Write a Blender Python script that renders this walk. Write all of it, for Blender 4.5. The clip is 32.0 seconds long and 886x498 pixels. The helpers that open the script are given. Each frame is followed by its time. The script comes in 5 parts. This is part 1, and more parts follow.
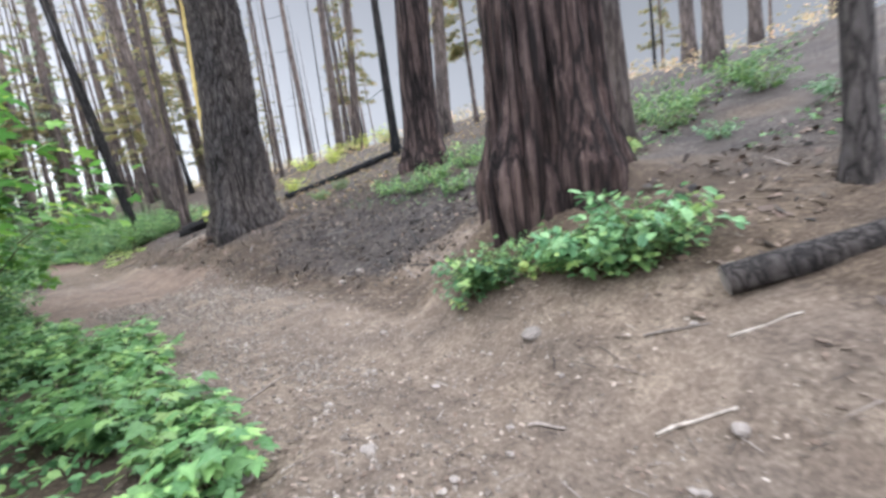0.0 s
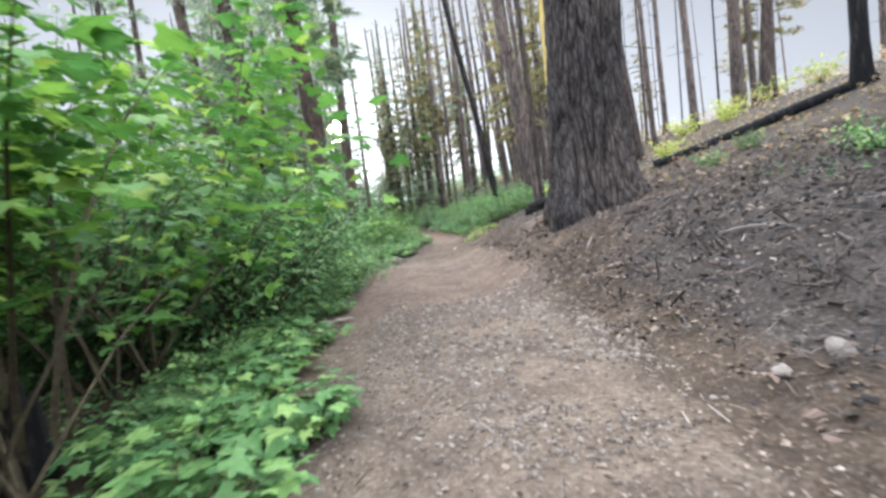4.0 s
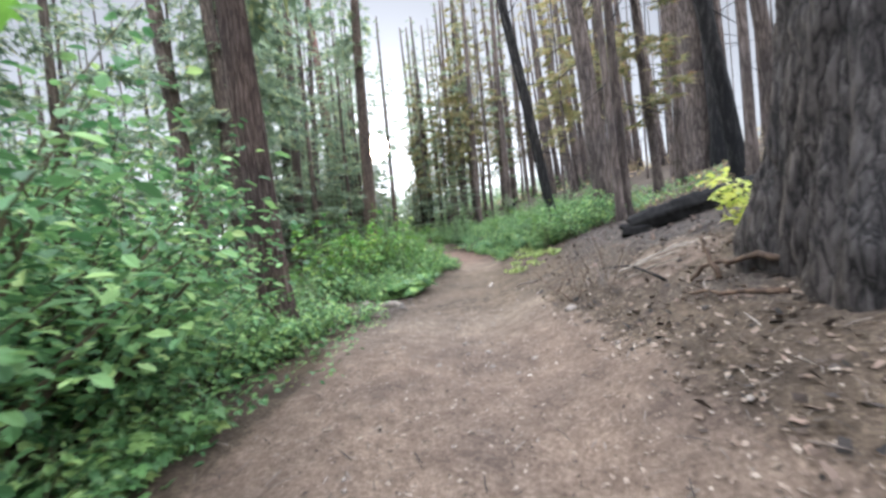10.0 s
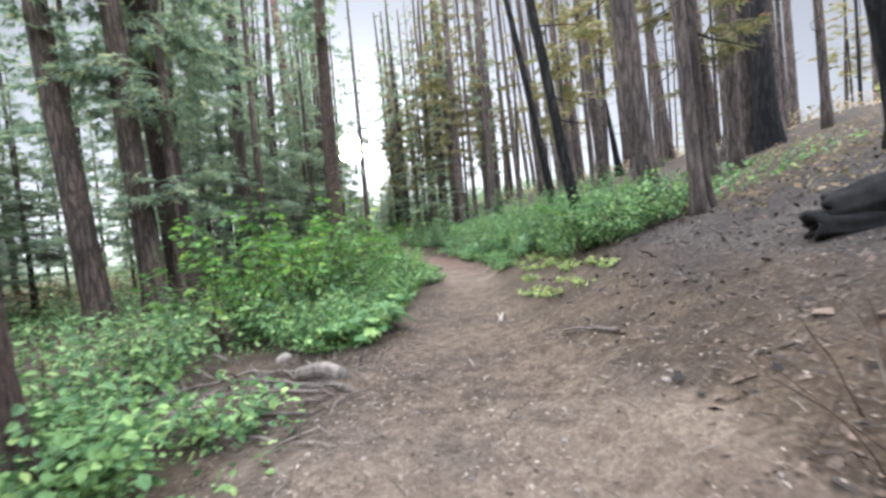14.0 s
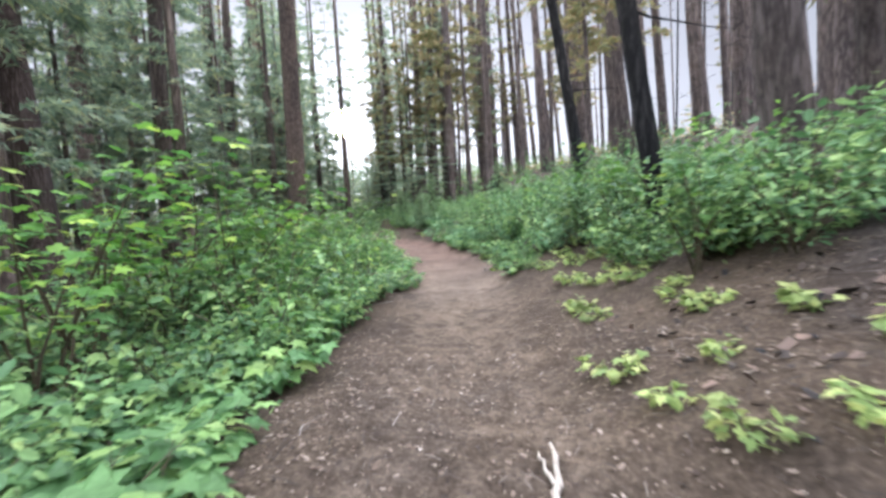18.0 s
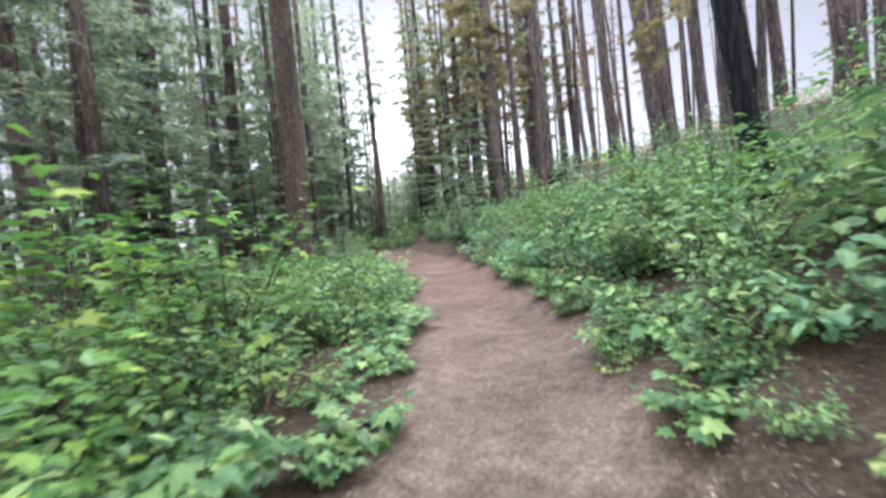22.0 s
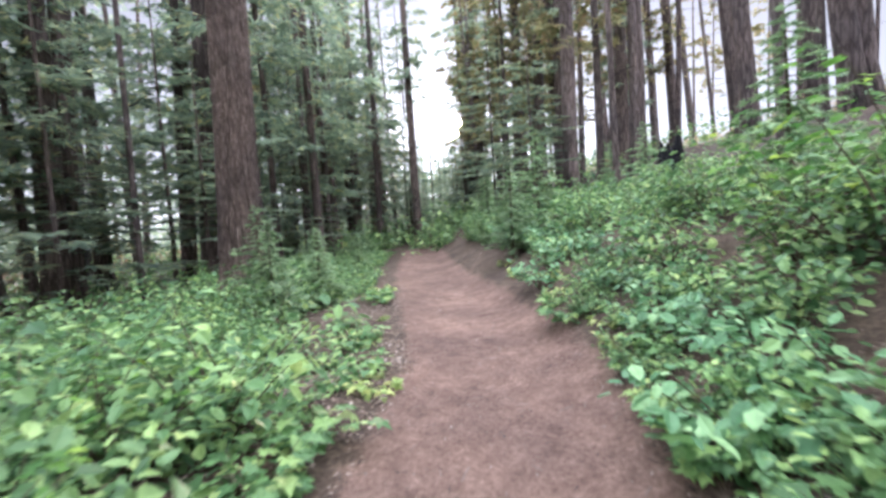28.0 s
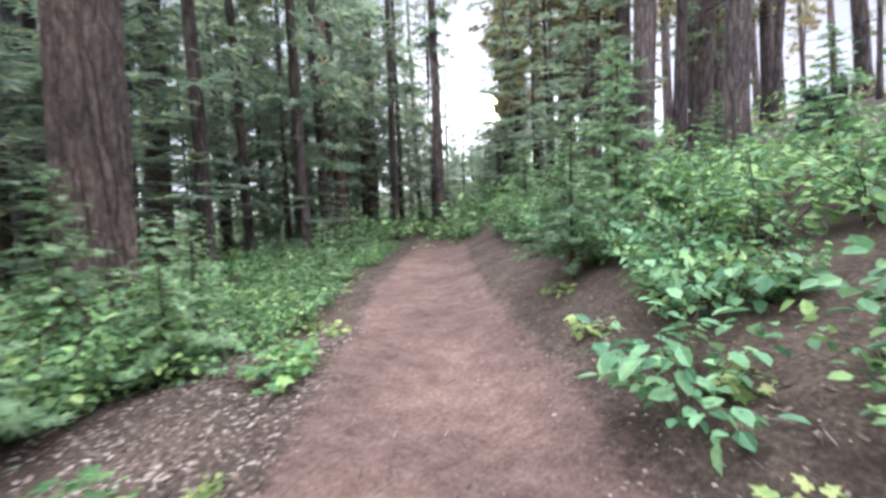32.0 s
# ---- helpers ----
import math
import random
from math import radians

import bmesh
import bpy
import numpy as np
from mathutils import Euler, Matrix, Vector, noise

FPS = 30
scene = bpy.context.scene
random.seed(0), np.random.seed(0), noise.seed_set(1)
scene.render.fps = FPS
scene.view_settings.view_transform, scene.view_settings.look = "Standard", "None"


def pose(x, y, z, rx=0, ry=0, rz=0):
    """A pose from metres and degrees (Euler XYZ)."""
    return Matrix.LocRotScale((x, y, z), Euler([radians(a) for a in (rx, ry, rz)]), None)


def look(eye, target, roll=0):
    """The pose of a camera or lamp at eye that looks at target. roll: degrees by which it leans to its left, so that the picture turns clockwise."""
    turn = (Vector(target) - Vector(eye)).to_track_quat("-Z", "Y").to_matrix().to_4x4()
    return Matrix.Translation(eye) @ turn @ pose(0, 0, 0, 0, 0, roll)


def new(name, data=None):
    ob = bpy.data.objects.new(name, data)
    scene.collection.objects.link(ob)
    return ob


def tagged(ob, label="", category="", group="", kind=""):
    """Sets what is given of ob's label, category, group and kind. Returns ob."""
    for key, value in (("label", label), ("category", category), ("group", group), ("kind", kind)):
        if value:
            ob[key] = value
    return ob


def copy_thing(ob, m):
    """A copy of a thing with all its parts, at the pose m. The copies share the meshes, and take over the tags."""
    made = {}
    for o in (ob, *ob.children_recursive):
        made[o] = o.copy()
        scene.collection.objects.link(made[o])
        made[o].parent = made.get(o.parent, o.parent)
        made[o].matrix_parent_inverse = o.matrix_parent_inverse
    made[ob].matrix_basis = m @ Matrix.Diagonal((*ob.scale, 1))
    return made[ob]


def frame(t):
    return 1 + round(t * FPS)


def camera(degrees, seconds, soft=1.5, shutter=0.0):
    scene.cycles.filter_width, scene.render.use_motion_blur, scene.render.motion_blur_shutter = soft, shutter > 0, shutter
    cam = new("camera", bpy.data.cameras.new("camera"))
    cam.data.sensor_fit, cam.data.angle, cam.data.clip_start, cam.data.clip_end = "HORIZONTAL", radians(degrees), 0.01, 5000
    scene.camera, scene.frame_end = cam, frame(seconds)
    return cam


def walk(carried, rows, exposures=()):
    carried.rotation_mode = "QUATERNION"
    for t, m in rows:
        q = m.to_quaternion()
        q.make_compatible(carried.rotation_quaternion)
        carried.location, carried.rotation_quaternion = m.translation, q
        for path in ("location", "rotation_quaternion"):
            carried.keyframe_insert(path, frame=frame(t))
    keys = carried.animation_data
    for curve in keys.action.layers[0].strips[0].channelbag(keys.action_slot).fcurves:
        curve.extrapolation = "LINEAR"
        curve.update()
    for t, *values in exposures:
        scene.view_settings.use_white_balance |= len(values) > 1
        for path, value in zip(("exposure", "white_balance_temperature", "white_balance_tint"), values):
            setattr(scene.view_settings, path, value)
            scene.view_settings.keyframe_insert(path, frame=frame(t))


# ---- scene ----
# camera and walk: seconds, x, y, z, heading, pitch, lean to the right
cam = camera(87.65, 32.0, soft=3.0, shutter=0.6)
ROWS = [
    (0.0, 0.000, -0.000, 1.517, -0.77, -7.21, 7.87),
    (0.5, 0.071, 0.588, 1.489, 3.77, -8.53, 7.90),
    (1.0, 0.131, 1.188, 1.446, 10.00, -9.15, 7.77),
    (1.5, 0.070, 1.763, 1.449, 18.53, -8.14, 7.01),
    (2.0, -0.054, 2.338, 1.469, 24.84, -6.74, 6.39),
    (2.5, -0.256, 2.917, 1.491, 31.98, -5.72, 6.52),
    (3.0, -0.549, 3.466, 1.493, 35.95, -5.18, 6.71),
    (3.5, -0.903, 4.015, 1.463, 41.51, -4.47, 7.01),
    (4.0, -1.303, 4.540, 1.440, 42.54, -4.10, 7.33),
    (4.5, -1.658, 5.026, 1.412, 41.99, -3.63, 7.27),
    (6.5, -3.184, 6.936, 1.420, 41.53, -5.51, 7.47),
    (7.0, -3.534, 7.404, 1.389, 44.39, -7.29, 7.69),
    (7.5, -3.935, 7.818, 1.409, 49.96, -7.29, 7.49),
    (8.0, -4.377, 8.173, 1.446, 51.78, -5.82, 7.31),
    (8.5, -4.749, 8.572, 1.451, 51.24, -4.17, 6.62),
    (9.0, -5.133, 8.958, 1.461, 49.06, -2.09, 5.99),
    (9.5, -5.481, 9.350, 1.459, 47.01, -2.04, 5.69),
    (10.0, -5.876, 9.765, 1.469, 46.49, -1.74, 5.43),
    (10.5, -6.321, 10.141, 1.456, 45.93, -2.27, 5.46),
    (11.0, -6.723, 10.578, 1.413, 46.21, -0.59, 5.06),
    (11.5, -7.170, 10.961, 1.411, 45.48, 0.35, 5.21),
    (12.0, -7.610, 11.381, 1.410, 44.37, -0.18, 5.08),
    (12.5, -8.095, 11.844, 1.433, 45.25, -0.38, 5.12),
    (13.0, -8.577, 12.264, 1.438, 43.60, -1.77, 5.25),
    (13.5, -9.022, 12.719, 1.423, 44.48, -2.40, 5.27),
    (14.0, -9.499, 13.144, 1.430, 43.56, -1.70, 5.17),
    (14.5, -9.927, 13.623, 1.407, 43.29, -2.32, 4.64),
    (15.0, -10.358, 14.096, 1.411, 42.75, -1.70, 3.85),
    (15.5, -10.757, 14.577, 1.422, 40.97, -2.49, 2.91),
    (17.5, -12.514, 16.645, 1.438, 41.20, -2.66, 2.80),
    (18.0, -12.957, 17.226, 1.407, 42.61, -4.34, 3.15),
    (18.5, -13.468, 17.793, 1.464, 44.49, -4.98, 3.41),
    (19.0, -13.974, 18.335, 1.513, 44.67, -5.97, 3.93),
    (19.5, -14.448, 18.918, 1.539, 46.27, -6.41, 4.18),
    (20.0, -14.906, 19.457, 1.527, 44.33, -6.29, 4.46),
    (20.5, -15.326, 20.076, 1.468, 45.81, -5.02, 4.85),
    (21.0, -15.838, 20.679, 1.440, 46.98, -4.17, 5.12),
    (21.5, -16.382, 21.289, 1.426, 47.31, -3.72, 5.39),
    (22.0, -16.899, 21.904, 1.445, 48.84, -3.01, 5.42),
    (22.5, -17.406, 22.472, 1.448, 48.04, -2.83, 5.93),
    (23.0, -17.876, 23.023, 1.419, 49.31, -3.04, 5.40),
    (23.5, -18.382, 23.546, 1.399, 48.64, -3.24, 5.80),
    (24.0, -18.848, 24.081, 1.368, 49.33, -3.64, 5.43),
    (24.5, -19.324, 24.595, 1.410, 52.03, -2.37, 5.23),
    (25.0, -19.785, 25.104, 1.440, 50.62, -4.28, 5.64),
    (25.5, -20.261, 25.591, 1.478, 53.16, -3.85, 5.65),
    (27.5, -22.326, 27.110, 1.408, 54.65, -3.68, 3.73),
    (28.0, -22.809, 27.543, 1.460, 55.45, -3.33, 3.85),
    (28.5, -23.303, 27.991, 1.479, 54.74, -3.32, 3.88),
    (29.0, -23.793, 28.451, 1.475, 56.33, -3.97, 3.76),
    (29.5, -24.319, 28.862, 1.470, 55.47, -3.29, 3.80),
    (30.0, -24.775, 29.306, 1.434, 57.09, -4.31, 3.31),
    (30.5, -25.249, 29.687, 1.421, 59.20, -4.47, 3.30),
    (31.0, -25.721, 30.051, 1.415, 59.79, -5.29, 2.43),
    (31.5, -26.182, 30.413, 1.432, 62.05, -4.98, 2.34),
    (32.0, -26.622, 30.748, 1.433, 59.81, -4.94, 2.48),
]
walk(cam, [(t, pose(x, y, z, 90 + pitch, 0, yaw) @ pose(0, 0, 0, 0, 0, -lean)) for t, x, y, z, yaw, pitch, lean in ROWS],
     exposures=[(0.0, 1.76, 5850, 13), (3.5, 1.86, 5850, 12), (14.0, 1.84, 5800, 13), (20.0, 1.92, 5750, 19), (26.0, 2.02, 5720, 21), (30.0, 2.13, 5680, 21), (32.0, 2.16, 5650, 20)])

# ---- world and sun ----
SUN_HEADING, SUN_HEIGHT = 53.5, 11.2
world = bpy.data.worlds.new("evening_sky")
scene.world = world
world.use_nodes = True
wn = world.node_tree.nodes
sky = wn.new("ShaderNodeTexSky")
sky.sky_type, sky.sun_disc = "NISHITA", False
sky.sun_elevation, sky.sun_rotation = radians(SUN_HEIGHT), radians(-SUN_HEADING)
sky.altitude, sky.air_density, sky.dust_density, sky.ozone_density = 900, 1.2, 1.0, 1.5
haze = wn.new("ShaderNodeHueSaturation")  # thin smoke: a pale, hardly blue sky
haze.inputs["Saturation"].default_value = 0.08
world.node_tree.links.new(sky.outputs[0], haze.inputs["Color"])
world.node_tree.links.new(haze.outputs[0], wn["Background"].inputs[0])
wn["Background"].inputs[1].default_value = 0.043
sun = new("sun", bpy.data.lights.new("sun", "SUN"))
sun.data.energy, sun.data.angle, sun.data.color = 5.5, radians(150), (0.96, 0.99, 1.0)
e, h = radians(84.0), radians(SUN_HEADING)  # hazy evening: wide soft lamp near overhead, added for sky light; the sun is low
sun.matrix_world = look((0, 0, 60), (60 * math.sin(h) * math.cos(e), -60 * math.cos(h) * math.cos(e), 60 - 60 * math.sin(e)))


# ---- materials ----
def material(name):
    m = bpy.data.materials.new(name)
    m.use_nodes = True
    return m, m.node_tree.nodes, m.node_tree.links, m.node_tree.nodes["Principled BSDF"]


def node(nodes, kind, **values):
    n = nodes.new("ShaderNode" + kind)
    for key, value in values.items():
        if key in n.inputs:
            n.inputs[key].default_value = value
    return n


def ramp(nodes, stops):
    n = nodes.new("ShaderNodeValToRGB")
    while len(n.color_ramp.elements) < len(stops):
        n.color_ramp.elements.new(0.5)
    for el, (place, colour) in zip(n.color_ramp.elements, stops):
        el.position, el.color = place, (*colour, 1)
    return n


def mix(nodes, links, fac, a, b, kind="MIX"):
    n = nodes.new("ShaderNodeMixRGB")
    n.blend_type = kind
    for slot, v in zip((0, 1, 2), (fac, a, b)):
        if isinstance(v, (int, float)):
            n.inputs[slot].default_value = v
        elif isinstance(v, tuple):
            n.inputs[slot].default_value = (*v, 1)
        else:
            links.new(v, n.inputs[slot])
    return n.outputs[0]


def scaled(nodes, links, x, y, z, source="Object"):
    tc = nodes.new("ShaderNodeTexCoord")
    mp = nodes.new("ShaderNodeMapping")
    mp.inputs["Scale"].default_value = (x, y, z)
    links.new(tc.outputs[source], mp.inputs["Vector"])
    return mp.outputs[0]


def bump(nodes, links, bsdf, height, strength, distance):
    b = node(nodes, "Bump", Strength=strength, Distance=distance)
    links.new(height, b.inputs["Height"])
    links.new(b.outputs[0], bsdf.inputs["Normal"])


def bark(name, dark, mid, light, char=0.0, moss=0.0, char_high=1.5, width=0.14, length=0.9, deep=0.62, thready=0.6):
    """Furrowed bark, plates of a width and length; char: share of it that fire has blackened, most of all on the butt of the trunk."""
    m, n, l, b = material(name)
    fibre = node(n, "TexNoise", Scale=9.0, Detail=8.0, Roughness=0.7, Distortion=0.6)
    l.new(scaled(n, l, 1, 1, 0.25), fibre.inputs["Vector"])
    plates = n.new("ShaderNodeTexVoronoi")
    plates.feature = "DISTANCE_TO_EDGE"
    plates.inputs["Scale"].default_value = 1.0
    sway = n.new("ShaderNodeVectorMath")
    sway.operation = "MULTIPLY_ADD"
    sway.inputs[1].default_value = (1.6, 1.6, 1.6)
    wander = node(n, "TexNoise", Scale=1.1, Detail=5.0, Roughness=0.6)
    l.new(scaled(n, l, 1 / width, 1 / width, 1 / length), wander.inputs["Vector"])
    l.new(wander.outputs["Color"], sway.inputs[0])
    l.new(scaled(n, l, 1 / width, 1 / width, 1 / length), sway.inputs[2])
    l.new(sway.outputs[0], plates.inputs["Vector"])
    crack = ramp(n, [(0.02, (0.04, 0.04, 0.04)), (0.1, (0.4, 0.4, 0.4)), (0.28, (1, 1, 1))])
    l.new(plates.outputs["Distance"], crack.inputs[0])
    grain = n.new("ShaderNodeMixRGB")
    grain.blend_type, grain.inputs[0].default_value = "MULTIPLY", deep
    l.new(fibre.outputs[0], grain.inputs[1])
    l.new(crack.outputs[0], grain.inputs[2])
    streak = node(n, "TexNoise", Scale=42.0, Detail=6.0, Roughness=0.7, Distortion=0.8)
    l.new(scaled(n, l, 1, 1, 0.05 if length > 1 else 0.16), streak.inputs["Vector"])
    thread = ramp(n, [(0.34, (0.25, 0.25, 0.25)), (0.66, (1.25, 1.25, 1.25))])
    l.new(streak.outputs[0], thread.inputs[0])
    stringy = n.new("ShaderNodeMixRGB")
    stringy.blend_type, stringy.inputs[0].default_value = "MULTIPLY", thready
    l.new(grain.outputs[0], stringy.inputs[1])
    l.new(thread.outputs[0], stringy.inputs[2])
    grain = stringy
    broad = node(n, "TexNoise", Scale=1.1, Detail=3.0)
    l.new(scaled(n, l, 1, 1, 0.5), broad.inputs["Vector"])
    base = ramp(n, [(0.06, dark), (0.27, mid), (0.52, light)])
    l.new(grain.outputs[0], base.inputs[0])
    patch = ramp(n, [(0.35, (0.62, 0.62, 0.64)), (0.7, (1.12, 1.06, 1.0))])
    l.new(broad.outputs[0], patch.inputs[0])
    colour = mix(n, l, 1.0, base.outputs[0], patch.outputs[0], "MULTIPLY")
    info, own = n.new("ShaderNodeObjectInfo"), n.new("ShaderNodeHueSaturation")
    spread = n.new("ShaderNodeMapRange")
    spread.inputs[3].default_value, spread.inputs[4].default_value = 0.7, 1.3
    l.new(info.outputs["Random"], spread.inputs[0])
    l.new(spread.outputs[0], own.inputs["Value"])
    l.new(colour, own.inputs["Color"])
    colour = own.outputs[0]
    if char:
        spots = node(n, "TexNoise", Scale=0.55, Detail=5.0, Roughness=0.6)
        l.new(scaled(n, l, 1.6, 1.6, 0.45), spots.inputs["Vector"])
        high = node(n, "TexCoord")
        split = n.new("ShaderNodeSeparateXYZ")
        l.new(high.outputs["Object"], split.inputs[0])
        fall = n.new("ShaderNodeMapRange")
        fall.inputs[1].default_value, fall.inputs[2].default_value = 0.0, char_high
        fall.inputs[3].default_value, fall.inputs[4].default_value = char, char - 0.28
        l.new(split.outputs[2], fall.inputs[0])
        add = n.new("ShaderNodeMath")
        l.new(spots.outputs[0], add.inputs[0])
        l.new(fall.outputs[0], add.inputs[1])
        edge = ramp(n, [(0.78, (0, 0, 0)), (0.98, (1, 1, 1))])
        l.new(add.outputs[0], edge.inputs[0])
        soot = ramp(n, [(0.3, (0.008, 0.008, 0.009)), (0.7, (0.045, 0.042, 0.042))])
        l.new(grain.outputs[0], soot.inputs[0])
        colour = mix(n, l, edge.outputs[0], colour, soot.outputs[0])
    if moss:
        tuft = node(n, "TexNoise", Scale=2.2, Detail=6.0, Roughness=0.7)
        edge = ramp(n, [(0.62 - moss * 0.2, (0, 0, 0)), (0.75, (1, 1, 1))])
        l.new(tuft.outputs[0], edge.inputs[0])
        colour = mix(n, l, edge.outputs[0], colour, (0.10, 0.11, 0.035))
    l.new(colour, b.inputs["Base Color"])
    b.inputs["Roughness"].default_value = 0.9
    b.inputs["Specular IOR Level"].default_value = 0.15
    bump(n, l, b, grain.outputs[0], 1.0, 0.05)
    return m


def leaf(name, stops, through_light=0.4, gloss=0.5, rich=0.93):
    """Leaves: each leaf and each plant has its own tint; light shines through."""
    m, n, l, b = material(name)
    geo, info = n.new("ShaderNodeNewGeometry"), n.new("ShaderNodeObjectInfo")
    each = ramp(n, stops)
    l.new(geo.outputs["Random Per Island"], each.inputs[0])
    hue = n.new("ShaderNodeHueSaturation")
    spread = n.new("ShaderNodeMapRange")
    spread.inputs[3].default_value, spread.inputs[4].default_value = 0.75, 1.25
    l.new(info.outputs["Random"], spread.inputs[0])
    l.new(spread.outputs[0], hue.inputs["Value"])
    hue.inputs["Saturation"].default_value = rich
    l.new(each.outputs[0], hue.inputs["Color"])
    spots = node(n, "TexNoise", Scale=30.0, Detail=3.0)
    vein = ramp(n, [(0.3, (0.75, 0.78, 0.7)), (0.7, (1.1, 1.08, 1.0))])
    l.new(spots.outputs[0], vein.inputs[0])
    colour = mix(n, l, 1.0, hue.outputs[0], vein.outputs[0], "MULTIPLY")
    l.new(colour, b.inputs["Base Color"])
    b.inputs["Roughness"].default_value = gloss
    b.inputs["Specular IOR Level"].default_value = 0.3
    thin = n.new("ShaderNodeBsdfTranslucent")
    l.new(colour, thin.inputs["Color"])
    both = n.new("ShaderNodeMixShader")
    both.inputs[0].default_value = through_light
    l.new(b.outputs[0], both.inputs[1])
    l.new(thin.outputs[0], both.inputs[2])
    l.new(both.outputs[0], n["Material Output"].inputs[0])
    return m


def rough(name, dark, light, scale=8.0, depth=0.01, stretch=1.0):
    m, n, l, b = material(name)
    a = node(n, "TexNoise", Scale=scale, Detail=7.0, Roughness=0.65)
    l.new(scaled(n, l, 1, 1, stretch), a.inputs["Vector"])
    c = ramp(n, [(0.3, dark), (0.7, light)])
    l.new(a.outputs[0], c.inputs[0])
    info = n.new("ShaderNodeObjectInfo")
    spread = n.new("ShaderNodeMapRange")
    spread.inputs[3].default_value, spread.inputs[4].default_value = 0.75, 1.2
    l.new(info.outputs["Random"], spread.inputs[0])
    hue = n.new("ShaderNodeHueSaturation")
    l.new(spread.outputs[0], hue.inputs["Value"])
    l.new(c.outputs[0], hue.inputs["Color"])
    l.new(hue.outputs[0], b.inputs["Base Color"])
    b.inputs["Roughness"].default_value = 0.9
    b.inputs["Specular IOR Level"].default_value = 0.15
    bump(n, l, b, a.outputs[0], 0.6, depth)
    return m


def bits(name, stops, roughness=0.85):
    """Small loose pieces joined into one sheet: every piece its own tint."""
    m, n, l, b = material(name)
    geo = n.new("ShaderNodeNewGeometry")
    c = ramp(n, stops)
    l.new(geo.outputs["Random Per Island"], c.inputs[0])
    l.new(c.outputs[0], b.inputs["Base Color"])
    b.inputs["Roughness"].default_value = roughness
    b.inputs["Specular IOR Level"].default_value = 0.2
    return m


def soil():
    """Forest floor: zone red is trodden trail, green is burnt soil, blue is red-brown earth."""
    m, n, l, b = material("forest_soil")
    zone = n.new("ShaderNodeVertexColor")
    zone.layer_name = "zone"
    split = n.new("ShaderNodeSeparateColor")
    l.new(zone.outputs[0], split.inputs[0])
    big = node(n, "TexNoise", Scale=0.9, Detail=5.0, Roughness=0.6)
    fine = node(n, "TexNoise", Scale=26.0, Detail=8.0, Roughness=0.75)
    mid = node(n, "TexNoise", Scale=5.0, Detail=6.0, Roughness=0.7)
    for t in (big, fine, mid):
        l.new(scaled(n, l, 1, 1, 1), t.inputs["Vector"])
    duff = ramp(n, [(0.3, (0.032, 0.024, 0.017)), (0.5, (0.080, 0.061, 0.045)), (0.7, (0.160, 0.124, 0.092))])
    l.new(fine.outputs[0], duff.inputs[0])
    trod = ramp(n, [(0.3, (0.082, 0.064, 0.050)), (0.5, (0.149, 0.118, 0.092)), (0.7, (0.254, 0.205, 0.162))])
    l.new(fine.outputs[0], trod.inputs[0])
    red = ramp(n, [(0.3, (0.085, 0.055, 0.043)), (0.5, (0.15, 0.101, 0.079)), (0.72, (0.238, 0.167, 0.131))])
    l.new(fine.outputs[0], red.inputs[0])
    ash = ramp(n, [(0.32, (0.012, 0.011, 0.011)), (0.48, (0.05, 0.043, 0.039)), (0.6, (0.1, 0.085, 0.076)), (0.74, (0.2, 0.17, 0.15))])
    l.new(fine.outputs[0], ash.inputs[0])
    path = mix(n, l, split.outputs[2], trod.outputs[0], red.outputs[0])
    rag = n.new("ShaderNodeMath")
    rag.operation = "MULTIPLY_ADD"
    rag.inputs[1].default_value, rag.inputs[2].default_value = 0.7, -0.35
    l.new(mid.outputs[0], rag.inputs[0])

    def ragged(channel, lo, hi):
        s = n.new("ShaderNodeMath")
        l.new(channel, s.inputs[0])
        l.new(rag.outputs[0], s.inputs[1])
        r = ramp(n, [(lo, (0, 0, 0)), (hi, (1, 1, 1))])
        l.new(s.outputs[0], r.inputs[0])
        return r.outputs[0]

    colour = mix(n, l, ragged(split.outputs[1], 0.3, 0.7), duff.outputs[0], ash.outputs[0])
    colour = mix(n, l, ragged(split.outputs[0], 0.32, 0.68), colour, path)
    stain = ramp(n, [(0.35, (0.68, 0.67, 0.68)), (0.65, (1.15, 1.12, 1.08))])
    l.new(big.outputs[0], stain.inputs[0])
    blot = ramp(n, [(0.38, (0.72, 0.7, 0.7)), (0.62, (1.08, 1.08, 1.08))])
    l.new(mid.outputs[0], blot.inputs[0])
    colour = mix(n, l, 1.0, colour, stain.outputs[0], "MULTIPLY")
    colour = mix(n, l, 1.0, colour, blot.outputs[0], "MULTIPLY")
    l.new(colour, b.inputs["Base Color"])
    b.inputs["Roughness"].default_value = 0.95
    b.inputs["Specular IOR Level"].default_value = 0.1
    tall = mix(n, l, 0.5, fine.outputs[0], mid.outputs[0])
    bump(n, l, b, tall, 0.9, 0.05)
    return m


